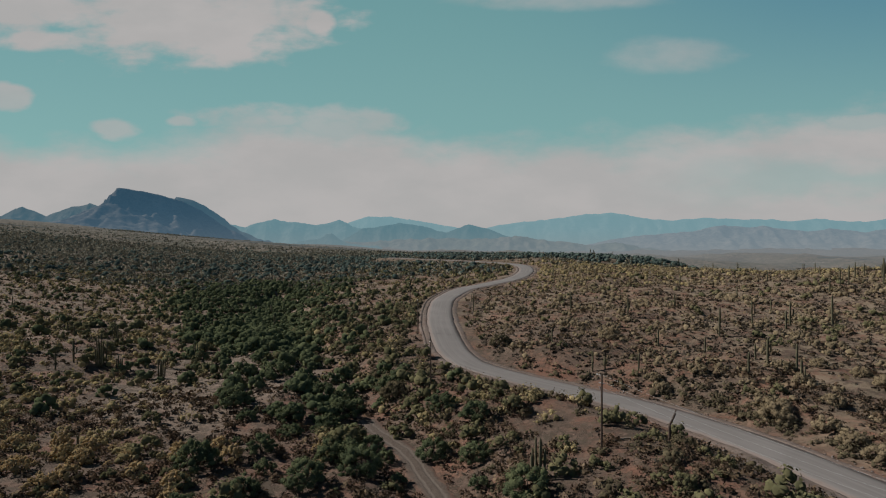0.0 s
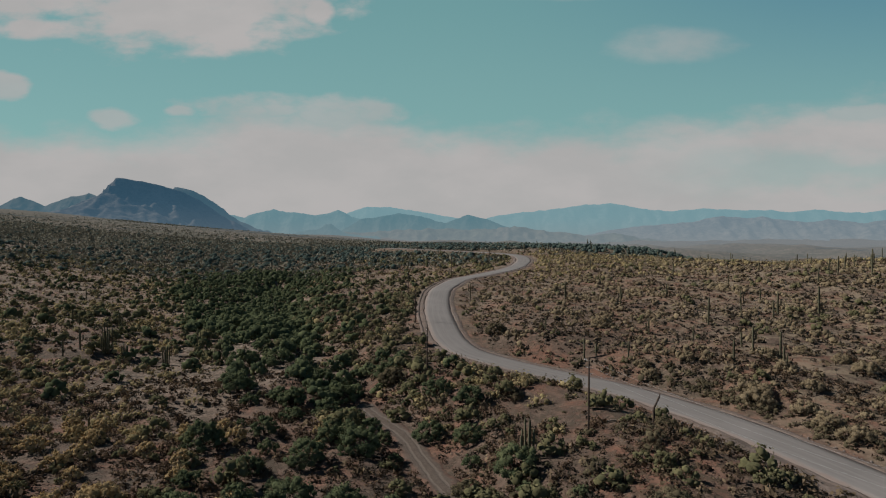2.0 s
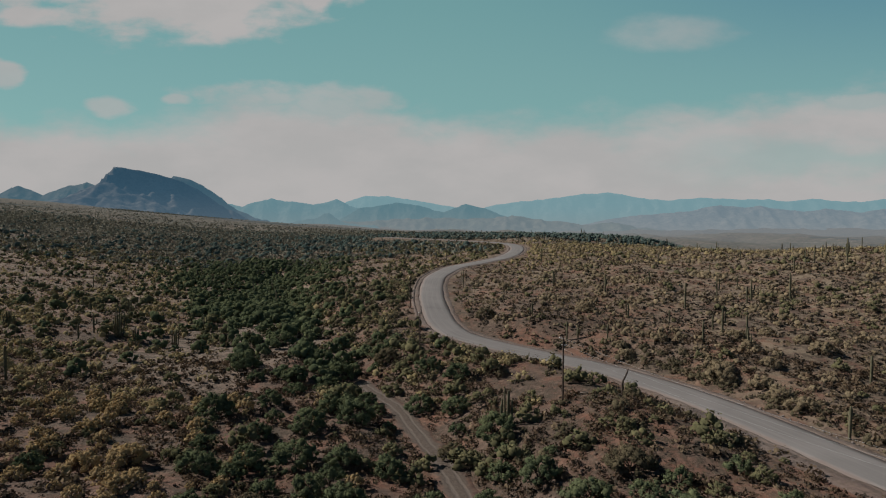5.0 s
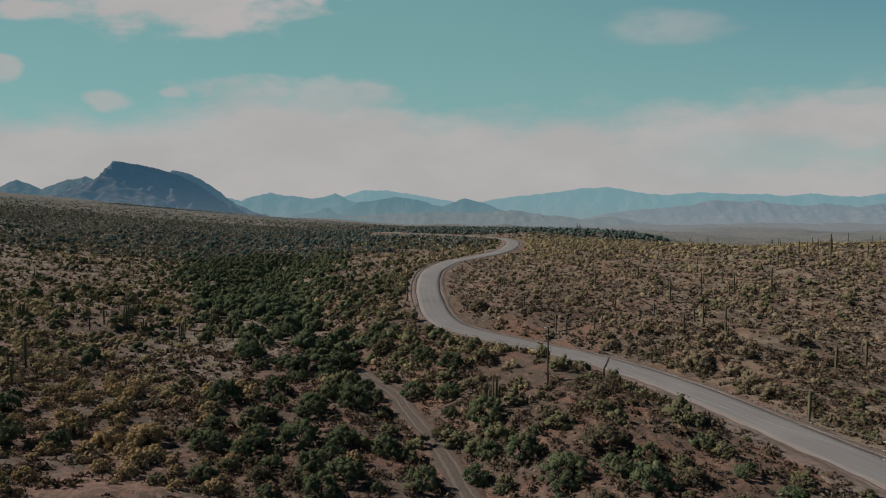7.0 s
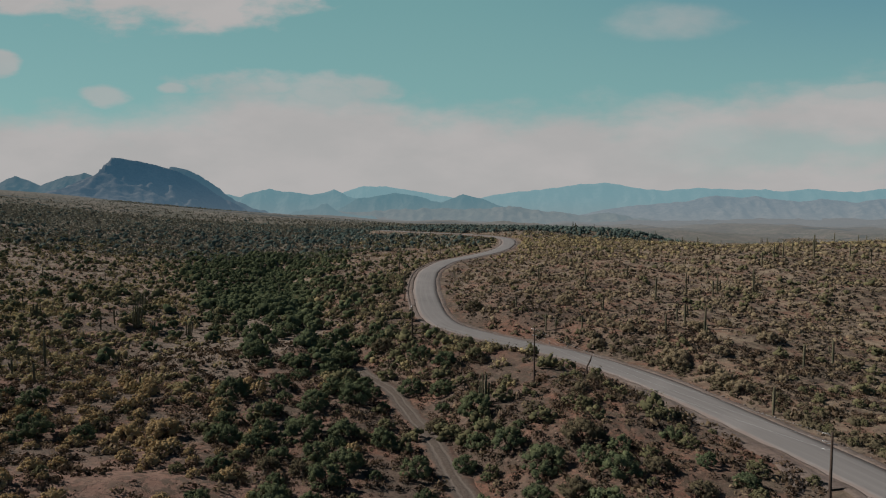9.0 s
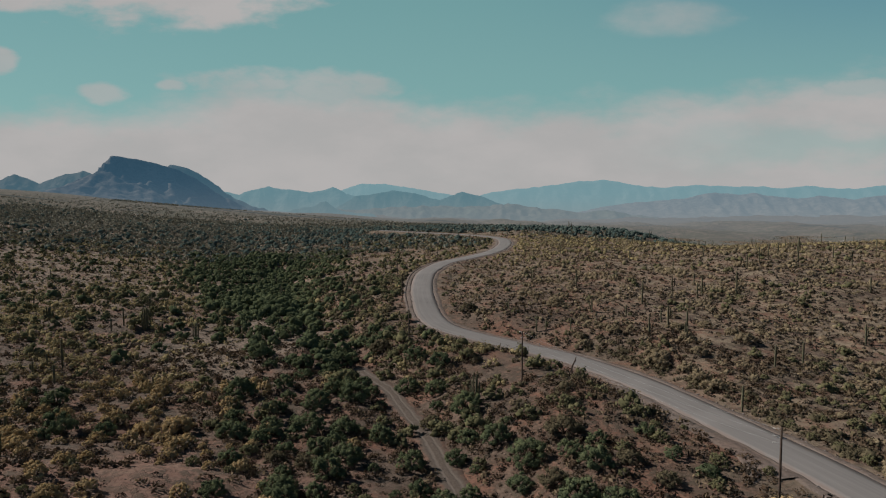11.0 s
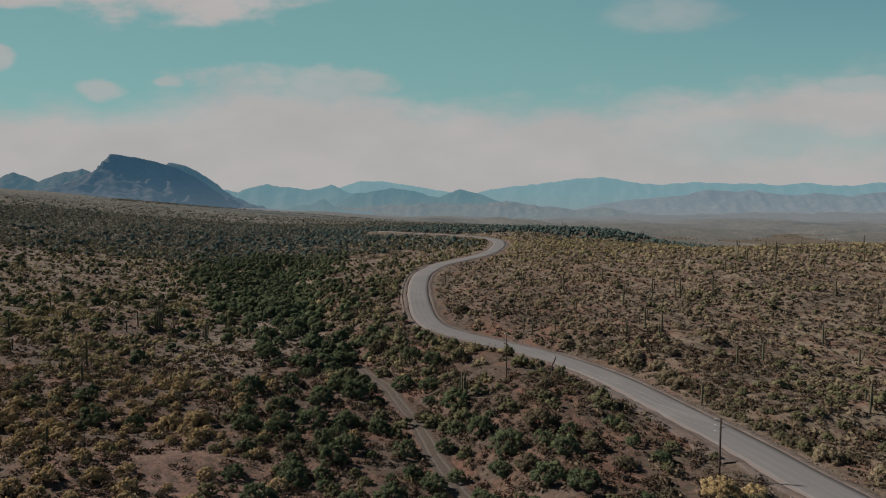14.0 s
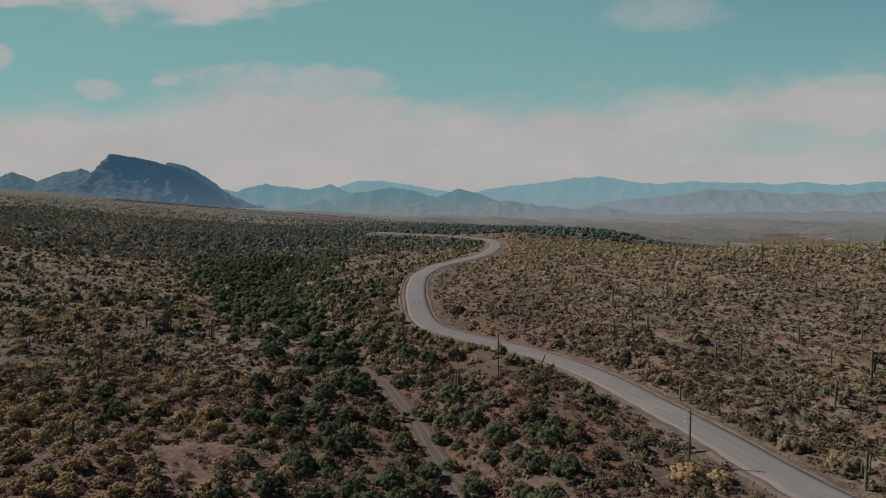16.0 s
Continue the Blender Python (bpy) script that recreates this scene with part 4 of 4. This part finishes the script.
    more = sow(g, 22000, -440, 60, 320, 620, lambda x, y, dr, dw: seen(x, y) * (0.45 + 0.5 * blotch(x, y, 110, 19)) * (1 - east(x, y) * (y < 420)), 12)
    x, y, z = (np.concatenate(pair) for pair in zip((x, y, z), more))
    z = z + 0.8 * smooth(np.hypot(x - 3, y - FAN_Y), 570, 620)
    scattered("far_scrub", "distant grey-green scrub on the plain, haze tinted in", "scrub", T_FAR, x, y, z, g.uniform(0.8, 2.0, len(x)), HAZED_SCRUB, g)


def spaced(x, y, gap):
    """Keeps the places that stand at least gap apart."""
    keep = []
    for i in range(len(x)):
        if all((x[i] - x[k]) ** 2 + (y[i] - y[k]) ** 2 > gap * gap for k in keep):
            keep.append(i)
    return np.array(keep)


def tree(name, label, category, group, at, leaf, g, wide, tall, leaves, size):
    """A low desert tree: forked trunk and a heap of leaf sprays."""
    root = tagged(new(name), label, category, group)
    stems = []
    for k in range(4):
        w = k * 1.57 + g.uniform(-0.5, 0.5)
        out = np.array([math.cos(w), math.sin(w), 0])
        pts = [(0, 0, -0.3), tuple(out * 0.15 + (0, 0, 0.35)), tuple(out * wide * 0.13 + (0, 0, tall * 0.32)), tuple(out * wide * 0.22 + (0, 0, tall * 0.52))]
        stems.append(stem(pts, (0.11, 0.10, 0.07, 0.02), 5))
    part("trunk", stem_mesh("trunk", stems, BARK), root)
    v, f, turned = crown(g, leaves, size, wide, tall, 44, core=0.72)
    part("crown", mesh_of("crown", v, f, leaf, normals=turned), root)
    root.matrix_basis = at
    return root


LARGE_GREEN = [(-43.8, 128.3, 8.0), (-35.4, 128.9, 8.0), (-36.7, 105.4, 8.0), (-23.5, 114.6, 8.0), (-18.5, 108.1, 7.6), (-25.8, 99.8, 5.8), (-11.1, 80.7, 8.0), (-17.4, 75.2, 7.3), (-16.5, 63.4, 7.7), (-10.5, 63.0, 6.0), (-4.3, 62.0, 6.0), (-26.0, 85.3, 5.2), (-32.7, 79.2, 7.5), (-27.5, 59.7, 6.4), (-8.3, 51.5, 5.9), (1.0, 52.5, 5.5), (7.6, 54.9, 4.6), (5.7, 40.5, 5.3), (0.0, 33.2, 5.7), (-5.4, 30.8, 4.8), (9.3, 43.8, 3.7), (12.5, 35.7, 5.9), (-10.7, 40.5, 4.0), (-20.2, 116.2, 6.6), (-10.7, 120.2, 6.8)]
BANK_GREEN = [(-0.1, 103.2, 7.4), (5.2, 96.2, 6.3), (-1.5, 89.2, 6.7), (4.6, 85.1, 6.5), (10.1, 70.9, 8.0), (13.9, 57.3, 6.3), (9.8, 61.1, 4.9), (17.7, 49.3, 7.8), (25.8, 43.6, 6.0), (26.2, 33.2, 5.7), (19.5, 31.6, 4.8), (36.3, 54.7, 4.1), (39.7, 41.0, 4.0), (-52.5, 55.4, 7.1), (-45.7, 56.0, 4.6), (-17.2, 30.8, 6.3), (-22.8, 38.3, 4.3)]
LARGE_OLIVE = [(-13.9, 50.0, 4.4), (-18.7, 51.6, 4.0), (24.1, 55.7, 7.2), (30.6, 44.3, 4.2), (33.7, 38.9, 3.9), (36.9, 30.8, 3.6), (3.7, 69.3, 5.2), (19.9, 40.9, 5.4), (-9.4, 116.8, 7.2), (31.9, 79.3, 4.4), (26.0, 91.3, 4.3), (14.4, 150.8, 7.0)]
LARGE_DRY = [(52.4, 93.8, 7.0), (41.2, 112.8, 5.0), (40.1, 143.3, 6.8), (64.6, 41.3, 5.5), (67.2, 32.2, 6.6),
             (56.5, 87.9, 5.0), (56.8, 82.9, 5.2), (57.2, 77.4, 6.0), (53.6, 95.5, 5.6), (52.6, 98.0, 4.6), (61.3, 94.0, 4.6), (63.6, 105.5, 4.8), (65.0, 113.5, 5.0), (74.1, 99.5, 6.0), (75.5, 108.0, 4.6), (71.9, 114.0, 4.4), (49.2, 114.0, 4.2), (41.1, 116.0, 4.4)]
LARGE_GOLD = [(-66.9, 52.9, 7.0), (-57.6, 52.2, 5.4), (-40.6, 58.2, 5.2), (-37.0, 61.1, 6.5), (-38.8, 31.6, 4.0), (-49.0, 34.7, 3.3), (-35.3, 24.3, 3.3), (-24.5, 27.1, 4.5), (42.7, 29.2, 6.3), (47.7, 29.9, 4.0), (-48.3, 24.8, 3.7), (-54.1, 52.8, 3.0)]


def plant_trees(seed, name, label, category, group, leaf, count, region, gap, wide, tall, leaves, size, keep, low, high):
    g = np.random.default_rng(seed)
    x, y, z = sow(g, count, *region, keep, 7.0, 3.6)
    big = np.array(LARGE_GREEN + BANK_GREEN + LARGE_OLIVE + LARGE_DRY + LARGE_GOLD)
    free = np.array([np.all(np.hypot(big[:, 0] - a, big[:, 1] - c) > 0.5 * big[:, 2] + 0.8) for a, c in zip(x, y)])
    x, y, z = x[free], y[free], z[free]
    k = spaced(x, y, gap)[:255]
    kinds = []
    for n, i in enumerate(k):
        at = pose(x[i], y[i], z[i], 0, 0, g.uniform(0, 360)) @ Matrix.Scale(g.uniform(low, high), 4)
        if n < 6:
            kinds.append(tree(name, label, category, group, at, leaf, g, wide * g.uniform(0.9, 1.1), tall * g.uniform(0.85, 1.15), leaves, size))
        else:
            own = kinds[n % 6]
            copy_thing(own, at).scale = at.to_scale()


plant_trees(41, "mesquite_tree", "rounded dark green mesquite tree in the sandy wash", "tree", "mesquite trees of the wash", GREEN, 1700, (-95, 40, 16, 108), 3.6, 5.2, 3.4, 1500, 0.19,
            lambda x, y, dr, dw: seen(x, y) * (1 - east(x, y)) * (0.012 + 0.62 * np.exp(-((x - np.interp(y, [30, 62, 85, 105], [9, -4, -15, -22])) / np.interp(y, [30, 62, 85, 105], [29, 25, 18, 14])) ** 4))
            * np.where((y > 62) & (x > np.interp(y, WASH[:, 1], WASH[:, 0]) + 13), 0.10, np.where(y > 72, 0.5, 0.55)), 0.4, 1.15)
plant_trees(43, "palo_verde", "olive green palo verde shrub on red soil", "shrub", "palo verde shrubs", OLIVE, 700, (-80, 90, 16, 66), 2.4, 2.9, 1.9, 460, 0.16,
            lambda x, y, dr, dw: seen(x, y) * np.where(west(x, y) > 0.5, 0.16, 0.42), 0.4, 1.15)
plant_trees(47, "brittlebush", "golden flowering brittlebush on red soil", "shrub", "golden brittlebushes", YELLOW, 1500, (-95, -8, 16, 90), 2.9, 3.4, 2.0, 480, 0.17,
            lambda x, y, dr, dw: seen(x, y) * np.where(x < -16 - 0.3 * (y - 40), 0.8, 0.04) * (0.15 + blotch(x, y, 30, 71)) * (1 - 0.65 * smooth(y, 56, 72)), 0.4, 1.3)


g = np.random.default_rng(77)
for spots, name, label, category, group, leaf, ratio in (
        (LARGE_GREEN, "mesquite_tree", "broad leafy green mesquite tree beside the wash", "tree", "broad mesquite trees", GREEN, 0.66),
        (BANK_GREEN, "mesquite_tree", "dense rounded green mesquite on the red bank", "tree", "mesquites of the bank", GREEN, 0.62),
        (LARGE_OLIVE, "palo_verde", "broad twiggy brown-olive palo verde on red soil", "shrub", "broad palo verdes", DULL, 0.55),
        (LARGE_DRY, "creosote_bush", "pale dry creosote bush near the road", "shrub", "dry creosote bushes", KHAKI, 0.55),
        (LARGE_GOLD, "brittlebush", "large golden flowering brittlebush on red soil", "shrub", "large golden brittlebushes", YELLOW, 0.55)):
    for x, y, wide in spots:
        wide = 0.95 * wide
        tree(name, label, category, group, pose(x, y, height(x, y) - 0.05), leaf, g, wide, wide * ratio * g.uniform(0.85, 1.1), int(130 * wide * wide ** 0.5 + 250), 0.15 if leaf is KHAKI else 0.18)


# ---- cacti ----


def saguaro(at, g, tall, arms, label, group, thick=0.24):
    """A ribbed column with a rounded top and bent arms."""
    root = tagged(new("saguaro"), label, "cactus", group)
    hs = np.array([-0.06, 0.0, 0.12, 0.35, 0.6, 0.8, 0.92, 0.97, 1.0]) * tall
    lean = g.normal(0, 0.012, 2)
    pts = [(lean[0] * h, lean[1] * h, h) for h in hs]
    part("trunk", stem_mesh("trunk", [stem(pts, np.array([0.8, 0.8, 0.88, 1.0, 1.0, 0.95, 0.8, 0.55, 0.12]) * thick, 14, 0.17)], CACTUS), root)
    for k in range(arms):
        w = g.uniform(0, 6.283)
        out = np.array([math.cos(w), math.sin(w), 0])
        h0, reach, up = tall * g.uniform(0.30, 0.55), g.uniform(0.5, 0.8), tall * g.uniform(0.18, 0.38)
        path = [out * a * reach + (0, 0, h0 + b) for a, b in ((0.1, 0), (0.55, -0.05), (0.9, 0.12), (1.0, 0.4))] + [out * reach + (0, 0, h0 + 0.4 + up * c) for c in (0.5, 0.9, 1.0)]
        part("arm", stem_mesh("arm", [stem(path, np.array([0.5, 0.62, 0.68, 0.7, 0.68, 0.5, 0.1]) * thick, 12, 0.17)], CACTUS), root)
    root.matrix_basis = at
    return root


def organ_pipe(at, g, tall, stems, label, group):
    """A clump of upright columns from one root."""
    root = tagged(new("organ_pipe_cactus"), label, "cactus", group)
    for k in range(stems):
        w, rad = k * 2.4 + g.uniform(-0.3, 0.3), 0.25 + 0.11 * k
        out, h = np.array([math.cos(w), math.sin(w), 0]), tall * g.uniform(0.62, 1.0) * (1 - 0.03 * k)
        pts = [(0, 0, -0.2), tuple(out * rad * 0.6 + (0, 0, 0.15)), tuple(out * rad + (0, 0, 0.6)), tuple(out * rad * 1.15 + (0, 0, h * 0.6)), tuple(out * rad * 1.2 + (0, 0, h * 0.93)), tuple(out * rad * 1.2 + (0, 0, h))]
        part("column", stem_mesh("column", [stem(pts, (0.13, 0.15, 0.16, 0.16, 0.13, 0.03), 10, 0.15)], CACTUS), root)
    root.matrix_basis = at
    return root


EAST_CACTI = [(66.5, 112.3, 5.2, 0), (63.2, 105.3, 4.4, 1), (63.7, 117.3, 5.8, 1), (56.4, 110.3, 4.4, 0), (39.7, 121.3, 3.5, 0), (31.6, 126.3, 4.5, 1), (34.1, 125.8, 2.8, 0),
              (65.1, 140.8, 6.9, 0), (26.1, 143.3, 3.6, 0), (49.1, 136.3, 3.9, 1), (56.9, 129.8, 3.2, 0), (63.4, 121.3, 3.2, 0), (85.8, 147.8, 5.9, 1), (97.2, 149.3, 7.3, 0),
              (115.6, 178.9, 5.4, 0), (132.1, 194.9, 6.3, 0), (144.1, 209.4, 5.6, 0), (91.7, 167.3, 3.6, 0), (52.0, 168.3, 6.0, 2), (68.1, 175.8, 3.6, 0), (40.7, 189.8, 4.1, 0)]
HILL_CACTI = [(83.2, 58.0, 5.6, 2), (99.3, 70.4, 8.2, 1), (56.9, 66.4, 4.6, 1), (66.4, 26.6, 5.6, 3), (72.6, 84.3, 4.9, 1), (80.1, 87.3, 5.0, 1), (100.1, 84.5, 4.3, 2), (115.1, 95.5, 3.6, 0),
              (99.7, 96.6, 4.8, 1), (144.7, 196.5, 9.5, 2), (158.9, 197.4, 5.3, 0), (126.5, 115.0, 4.0, 0), (83.3, 145.2, 4.7, 0), (128.2, 134.8, 4.6, 0), (113.8, 209.9, 3.6, 0), (152.0, 241.4, 3.4, 0), (95.0, 193.4, 3.6, 0)]
WEST_CACTI = [(-86.4, 139.8, 5.0, 2), (-115.6, 184.3, 3.6, 0), (-87.1, 134.3, 3.8, 0), (-116.3, 126.0, 5.1, 2), (-132.1, 169.4, 3.8, 0), (-98.1, 106.3, 2.4, 0), (-108.5, 176.0, 3.4, 0),
              (-75.6, 93.8, 6.3, 0), (-77.5, 91.8, 3.4, 1), (-69.3, 81.2, 3.8, 1), (-75.5, 84.3, 3.5, 2), (-52.8, 86.3, 2.2, 0), (-152.4, 177.3, 4.3, 0), (-98.4, 101.8, 2.9, 0),
              (-59.7, 54.6, 2.4, 0), (-52.5, 43.5, 3.0, 0)]


def place_cacti():
    g = np.random.default_rng(51)
    for spots, where, group in ((EAST_CACTI, "on the dry hillside above the road", "saguaros east of the road"), (HILL_CACTI, "among scrub on the eastern slope", "saguaros east of the road"),
                                (WEST_CACTI, "among shrubs west of the wash", "saguaros west of the wash")):
        for x, y, tall, arms in spots:
            kind = ("slender armless saguaro ", "one-armed olive saguaro ", "two-armed olive saguaro ", "stout three-armed saguaro ")[arms]
            saguaro(pose(x, y, height(x, y)), g, tall, arms, kind + where, group, 0.145 + 0.016 * tall)
    for x, y, tall, stems in ((-80.1, 139.8, 9.0, 9), (-64.3, 136.7, 5.6, 5), (-94.3, 172.3, 5.7, 6), (-75.9, 140.2, 3.6, 5), (-109.1, 141.0, 5.0, 9), (11.6, 72.8, 6.0, 7)):
        organ_pipe(pose(x, y, height(x, y)), g, tall, stems, "clump of upright green cactus columns among mesquite", "column cactus clumps")
    # scattered far ones
    x, y, z = sow(g, 1500, -260, 240, 150, 480, lambda x, y, dr, dw: seen(x, y) * 0.5, 8)
    k = spaced(x, y, 9)[:110]
    kinds = []
    for n, i in enumerate(k):
        if n < 6:
            kinds.append(saguaro(pose(x[i], y[i], z[i]), g, 4.5 + 0.4 * n, n % 3, "small distant olive saguaro among scrub", "distant saguaros", 0.19))
        else:
            copy_thing(kinds[n % 6], pose(x[i], y[i], z[i], 0, 0, g.uniform(0, 360)))


place_cacti()


def leaning_cactus(x, y):
    """A dying saguaro whose top has bent over to one side."""
    root = tagged(new("leaning_saguaro"), "dying saguaro with a bent leaning top beside the road", "cactus")
    part("trunk", stem_mesh("trunk", [stem([(0, 0, -0.2), (0, 0, 1.0), (-0.05, 0, 1.8), (0, 0, 2.3)], (0.20, 0.21, 0.19, 0.15), 12, 0.15)], POLE), root)
    part("bent_top", stem_mesh("bent_top", [stem([(-0.05, 0, 2.15), (0.30, 0, 2.8), (0.65, 0, 3.6), (0.85, 0, 4.3)], (0.15, 0.16, 0.15, 0.07), 12, 0.15)], POLE), root)
    root.matrix_basis = pose(x, y, height(x, y))


leaning_cactus(31.3, 82.4)


# ---- power line ----
def porcelain():
    m, N = material("white_porcelain")
    finish(N, N.mix(0.3, rgb(0.75, 0.74, 0.70), rgb(0.6, 0.58, 0.55)), 0.3)
    return m


PORCELAIN = porcelain()
STEEL = bark("galvanised_steel", rgb(0.28, 0.28, 0.28), rgb(0.40, 0.40, 0.39), 9.0)


def utility_pole(x, y, tall, turn, label, insulators):
    """A round timber pole with a pole-top pin, a bracket and insulators stacked on one side."""
    root = tagged(new("utility_pole"), label, "pole", "poles along the road")
    part("shaft", stem_mesh("shaft", [stem([(0, 0, -0.4), (0, 0, 0.0), (0, 0, tall * 0.5), (0, 0, tall - 0.05), (0, 0, tall)], (0.16, 0.155, 0.135, 0.11, 0.09), 12)], POLE), root)
    part("bracket", stem_mesh("bracket", [stem([(-0.05, 0, tall - 0.45), (-0.35, 0, tall - 0.32), (-0.42, 0, tall - 0.1)], (0.035, 0.03, 0.03), 6)], STEEL), root, "bent steel bracket")
    part("crossarm", stem_mesh("crossarm", [stem([(-0.5, 0, tall - 1.3), (0.5, 0, tall - 1.3)], (0.05, 0.05), 6)], STEEL), root, "short steel crossarm")
    for k in range(insulators):
        h = tall - 0.25 - 0.85 * k
        held = part("insulator", stem_mesh("insulator", [stem([(-0.15, 0, h), (-0.92, 0, h)], (0.018, 0.015), 6)], STEEL), root, "steel arm carrying white porcelain discs")
        for d in range(3):
            part("disc", stem_mesh("disc", [stem([(-0.60 - 0.11 * d, 0, h), (-0.64 - 0.11 * d, 0, h), (-0.66 - 0.11 * d, 0, h)], (0.05, 0.09, 0.03), 10)], PORCELAIN), held, "white porcelain disc")
    root.matrix_basis = pose(x, y, height(x, y), 0, 0, turn)
    return root


utility_pole(45.6, 35.5, 8.6, -30, "dark timber pole with stacked white insulators beside the road", 3)
utility_pole(21.0, 79.0, 10.1, -55, "tall dark timber utility pole on open red soil", 1)
for px, py, tall in ((-2.4, 116.5, 9.0), (-7.0, 167.0, 9.4), (-11.8, 215.0, 8.5), (5.0, 278.0, 9.0), (27.0, 330.0, 9.0), (-16.0, 400.0, 9.0)):
    utility_pole(px, py, tall, -80, "dark timber utility pole far along the road", 1)


def wire(a, b, sag):
    """One hanging wire."""
    a, b = np.array(a), np.array(b)
    pts = [tuple(a + (b - a) * t - np.array([0, 0, 4 * sag * t * (1 - t)])) for t in np.linspace(0, 1, 17)]
    tagged(new("power_line", stem_mesh("power_line", [stem(pts, [0.009] * 17, 5)], STEEL)), "thin sagging steel power wire between two timber poles", "wire", "wires of the power line")


za, zc = height(21.0, 79.0), height(45.6, 35.5)
for k in range(3):
    wire((45.6 - 0.62, 35.5 + 0.75, zc + 8.35 - 0.85 * k), (21.0, 79.0, za + 9.9 - 0.85 * k), 0.8)

log = stem_mesh("fallen_branch", [stem([(-1.3, 0, 0.10), (-0.4, 0.08, 0.14), (0.5, -0.05, 0.12), (1.4, 0.1, 0.16)], (0.13, 0.12, 0.10, 0.05), 8)], DEADWOOD)
tagged(new("fallen_branch", log), "bleached fallen cactus trunk lying on the soil", "log").matrix_basis = pose(25.6, 81.8, height(25.6, 81.8), 0, 0, 8)

# ---- stones ----


def build_rocks():
    g = np.random.default_rng(61)
    bank = lambda x, y, dr, dw: seen(x, y) * np.where((dw > 4) & (dw < 17) & (x > np.interp(y, WASH[:, 1], WASH[:, 0])) & (y < 130), 0.8, 0.05)
    x, y, z = sow(g, 22000, -60, 110, 16, 135, bank, 5.0, 2.5)
    shapes = []
    for k in range(8):
        bm = bmesh.new()
        bmesh.ops.create_icosphere(bm, subdivisions=1, radius=0.5)
        for v in bm.verts:
            v.co *= g.uniform(0.6, 1.15)
            v.co.z *= 0.65
        bm.verts.index_update()
        bm.normal_update()
        shapes.append((np.array([v.co[:] for v in bm.verts]), np.array([[v.index for v in f.verts] for f in bm.faces]), np.array([v.normal[:] for v in bm.verts])))
        bm.free()
    scattered("rubble", "brown angular stones on the wash bank", "stones", [(1e4, shapes)], x, y, z, g.uniform(0.2, 1.0, len(x)) ** 2 * 0.75, ROCK, g)


def build_windrow():
    """Pale stones pushed to the sides of the road by the grader."""
    g = np.random.default_rng(63)
    x, y, z = sow(g, 30000, -8, 84, 14, 135, lambda x, y, dr, dw: seen(x, y) * np.exp(-((dr - 5.2) / 1.1) ** 2) * (0.2 + 0.8 * blotch(x, y, 9, 64)), 4.3)
    shapes = []
    for k in range(5):
        p = LUMP * g.uniform(0.3, 0.55, (14, 1)) * np.array([1, 1, 0.7])
        shapes.append((p, SIDES, LUMP))
    scattered("windrow", "pale stones and clods along the edge of the road", "stones", [(1e4, shapes)], x, y, z + 0.12, g.uniform(0.12, 0.5, len(x)), ROAD_STONE, g)


def rock_material():
    m, N = material("brown_stone")
    geo = N.add("ShaderNodeNewGeometry")
    n = N.noise(geo.outputs["Position"], 2.5, 5.0, 0.6)
    c = N.mix(geo.outputs["Random Per Island"], rgb(0.1008, 0.0662, 0.0504), rgb(0.18, 0.126, 0.0936))
    finish(N, N.mix(N.span(n, 0.4, 0.7, 0, 0.6), c, rgb(0.0792, 0.054, 0.0396)), 0.9, n, 0.5, 0.06)
    return m


ROCK = rock_material()
ROAD_STONE = bark("road_stone", rgb(0.14, 0.115, 0.10), rgb(0.22, 0.185, 0.165), 3.0)
build_rocks()
build_windrow()
plant_everything()
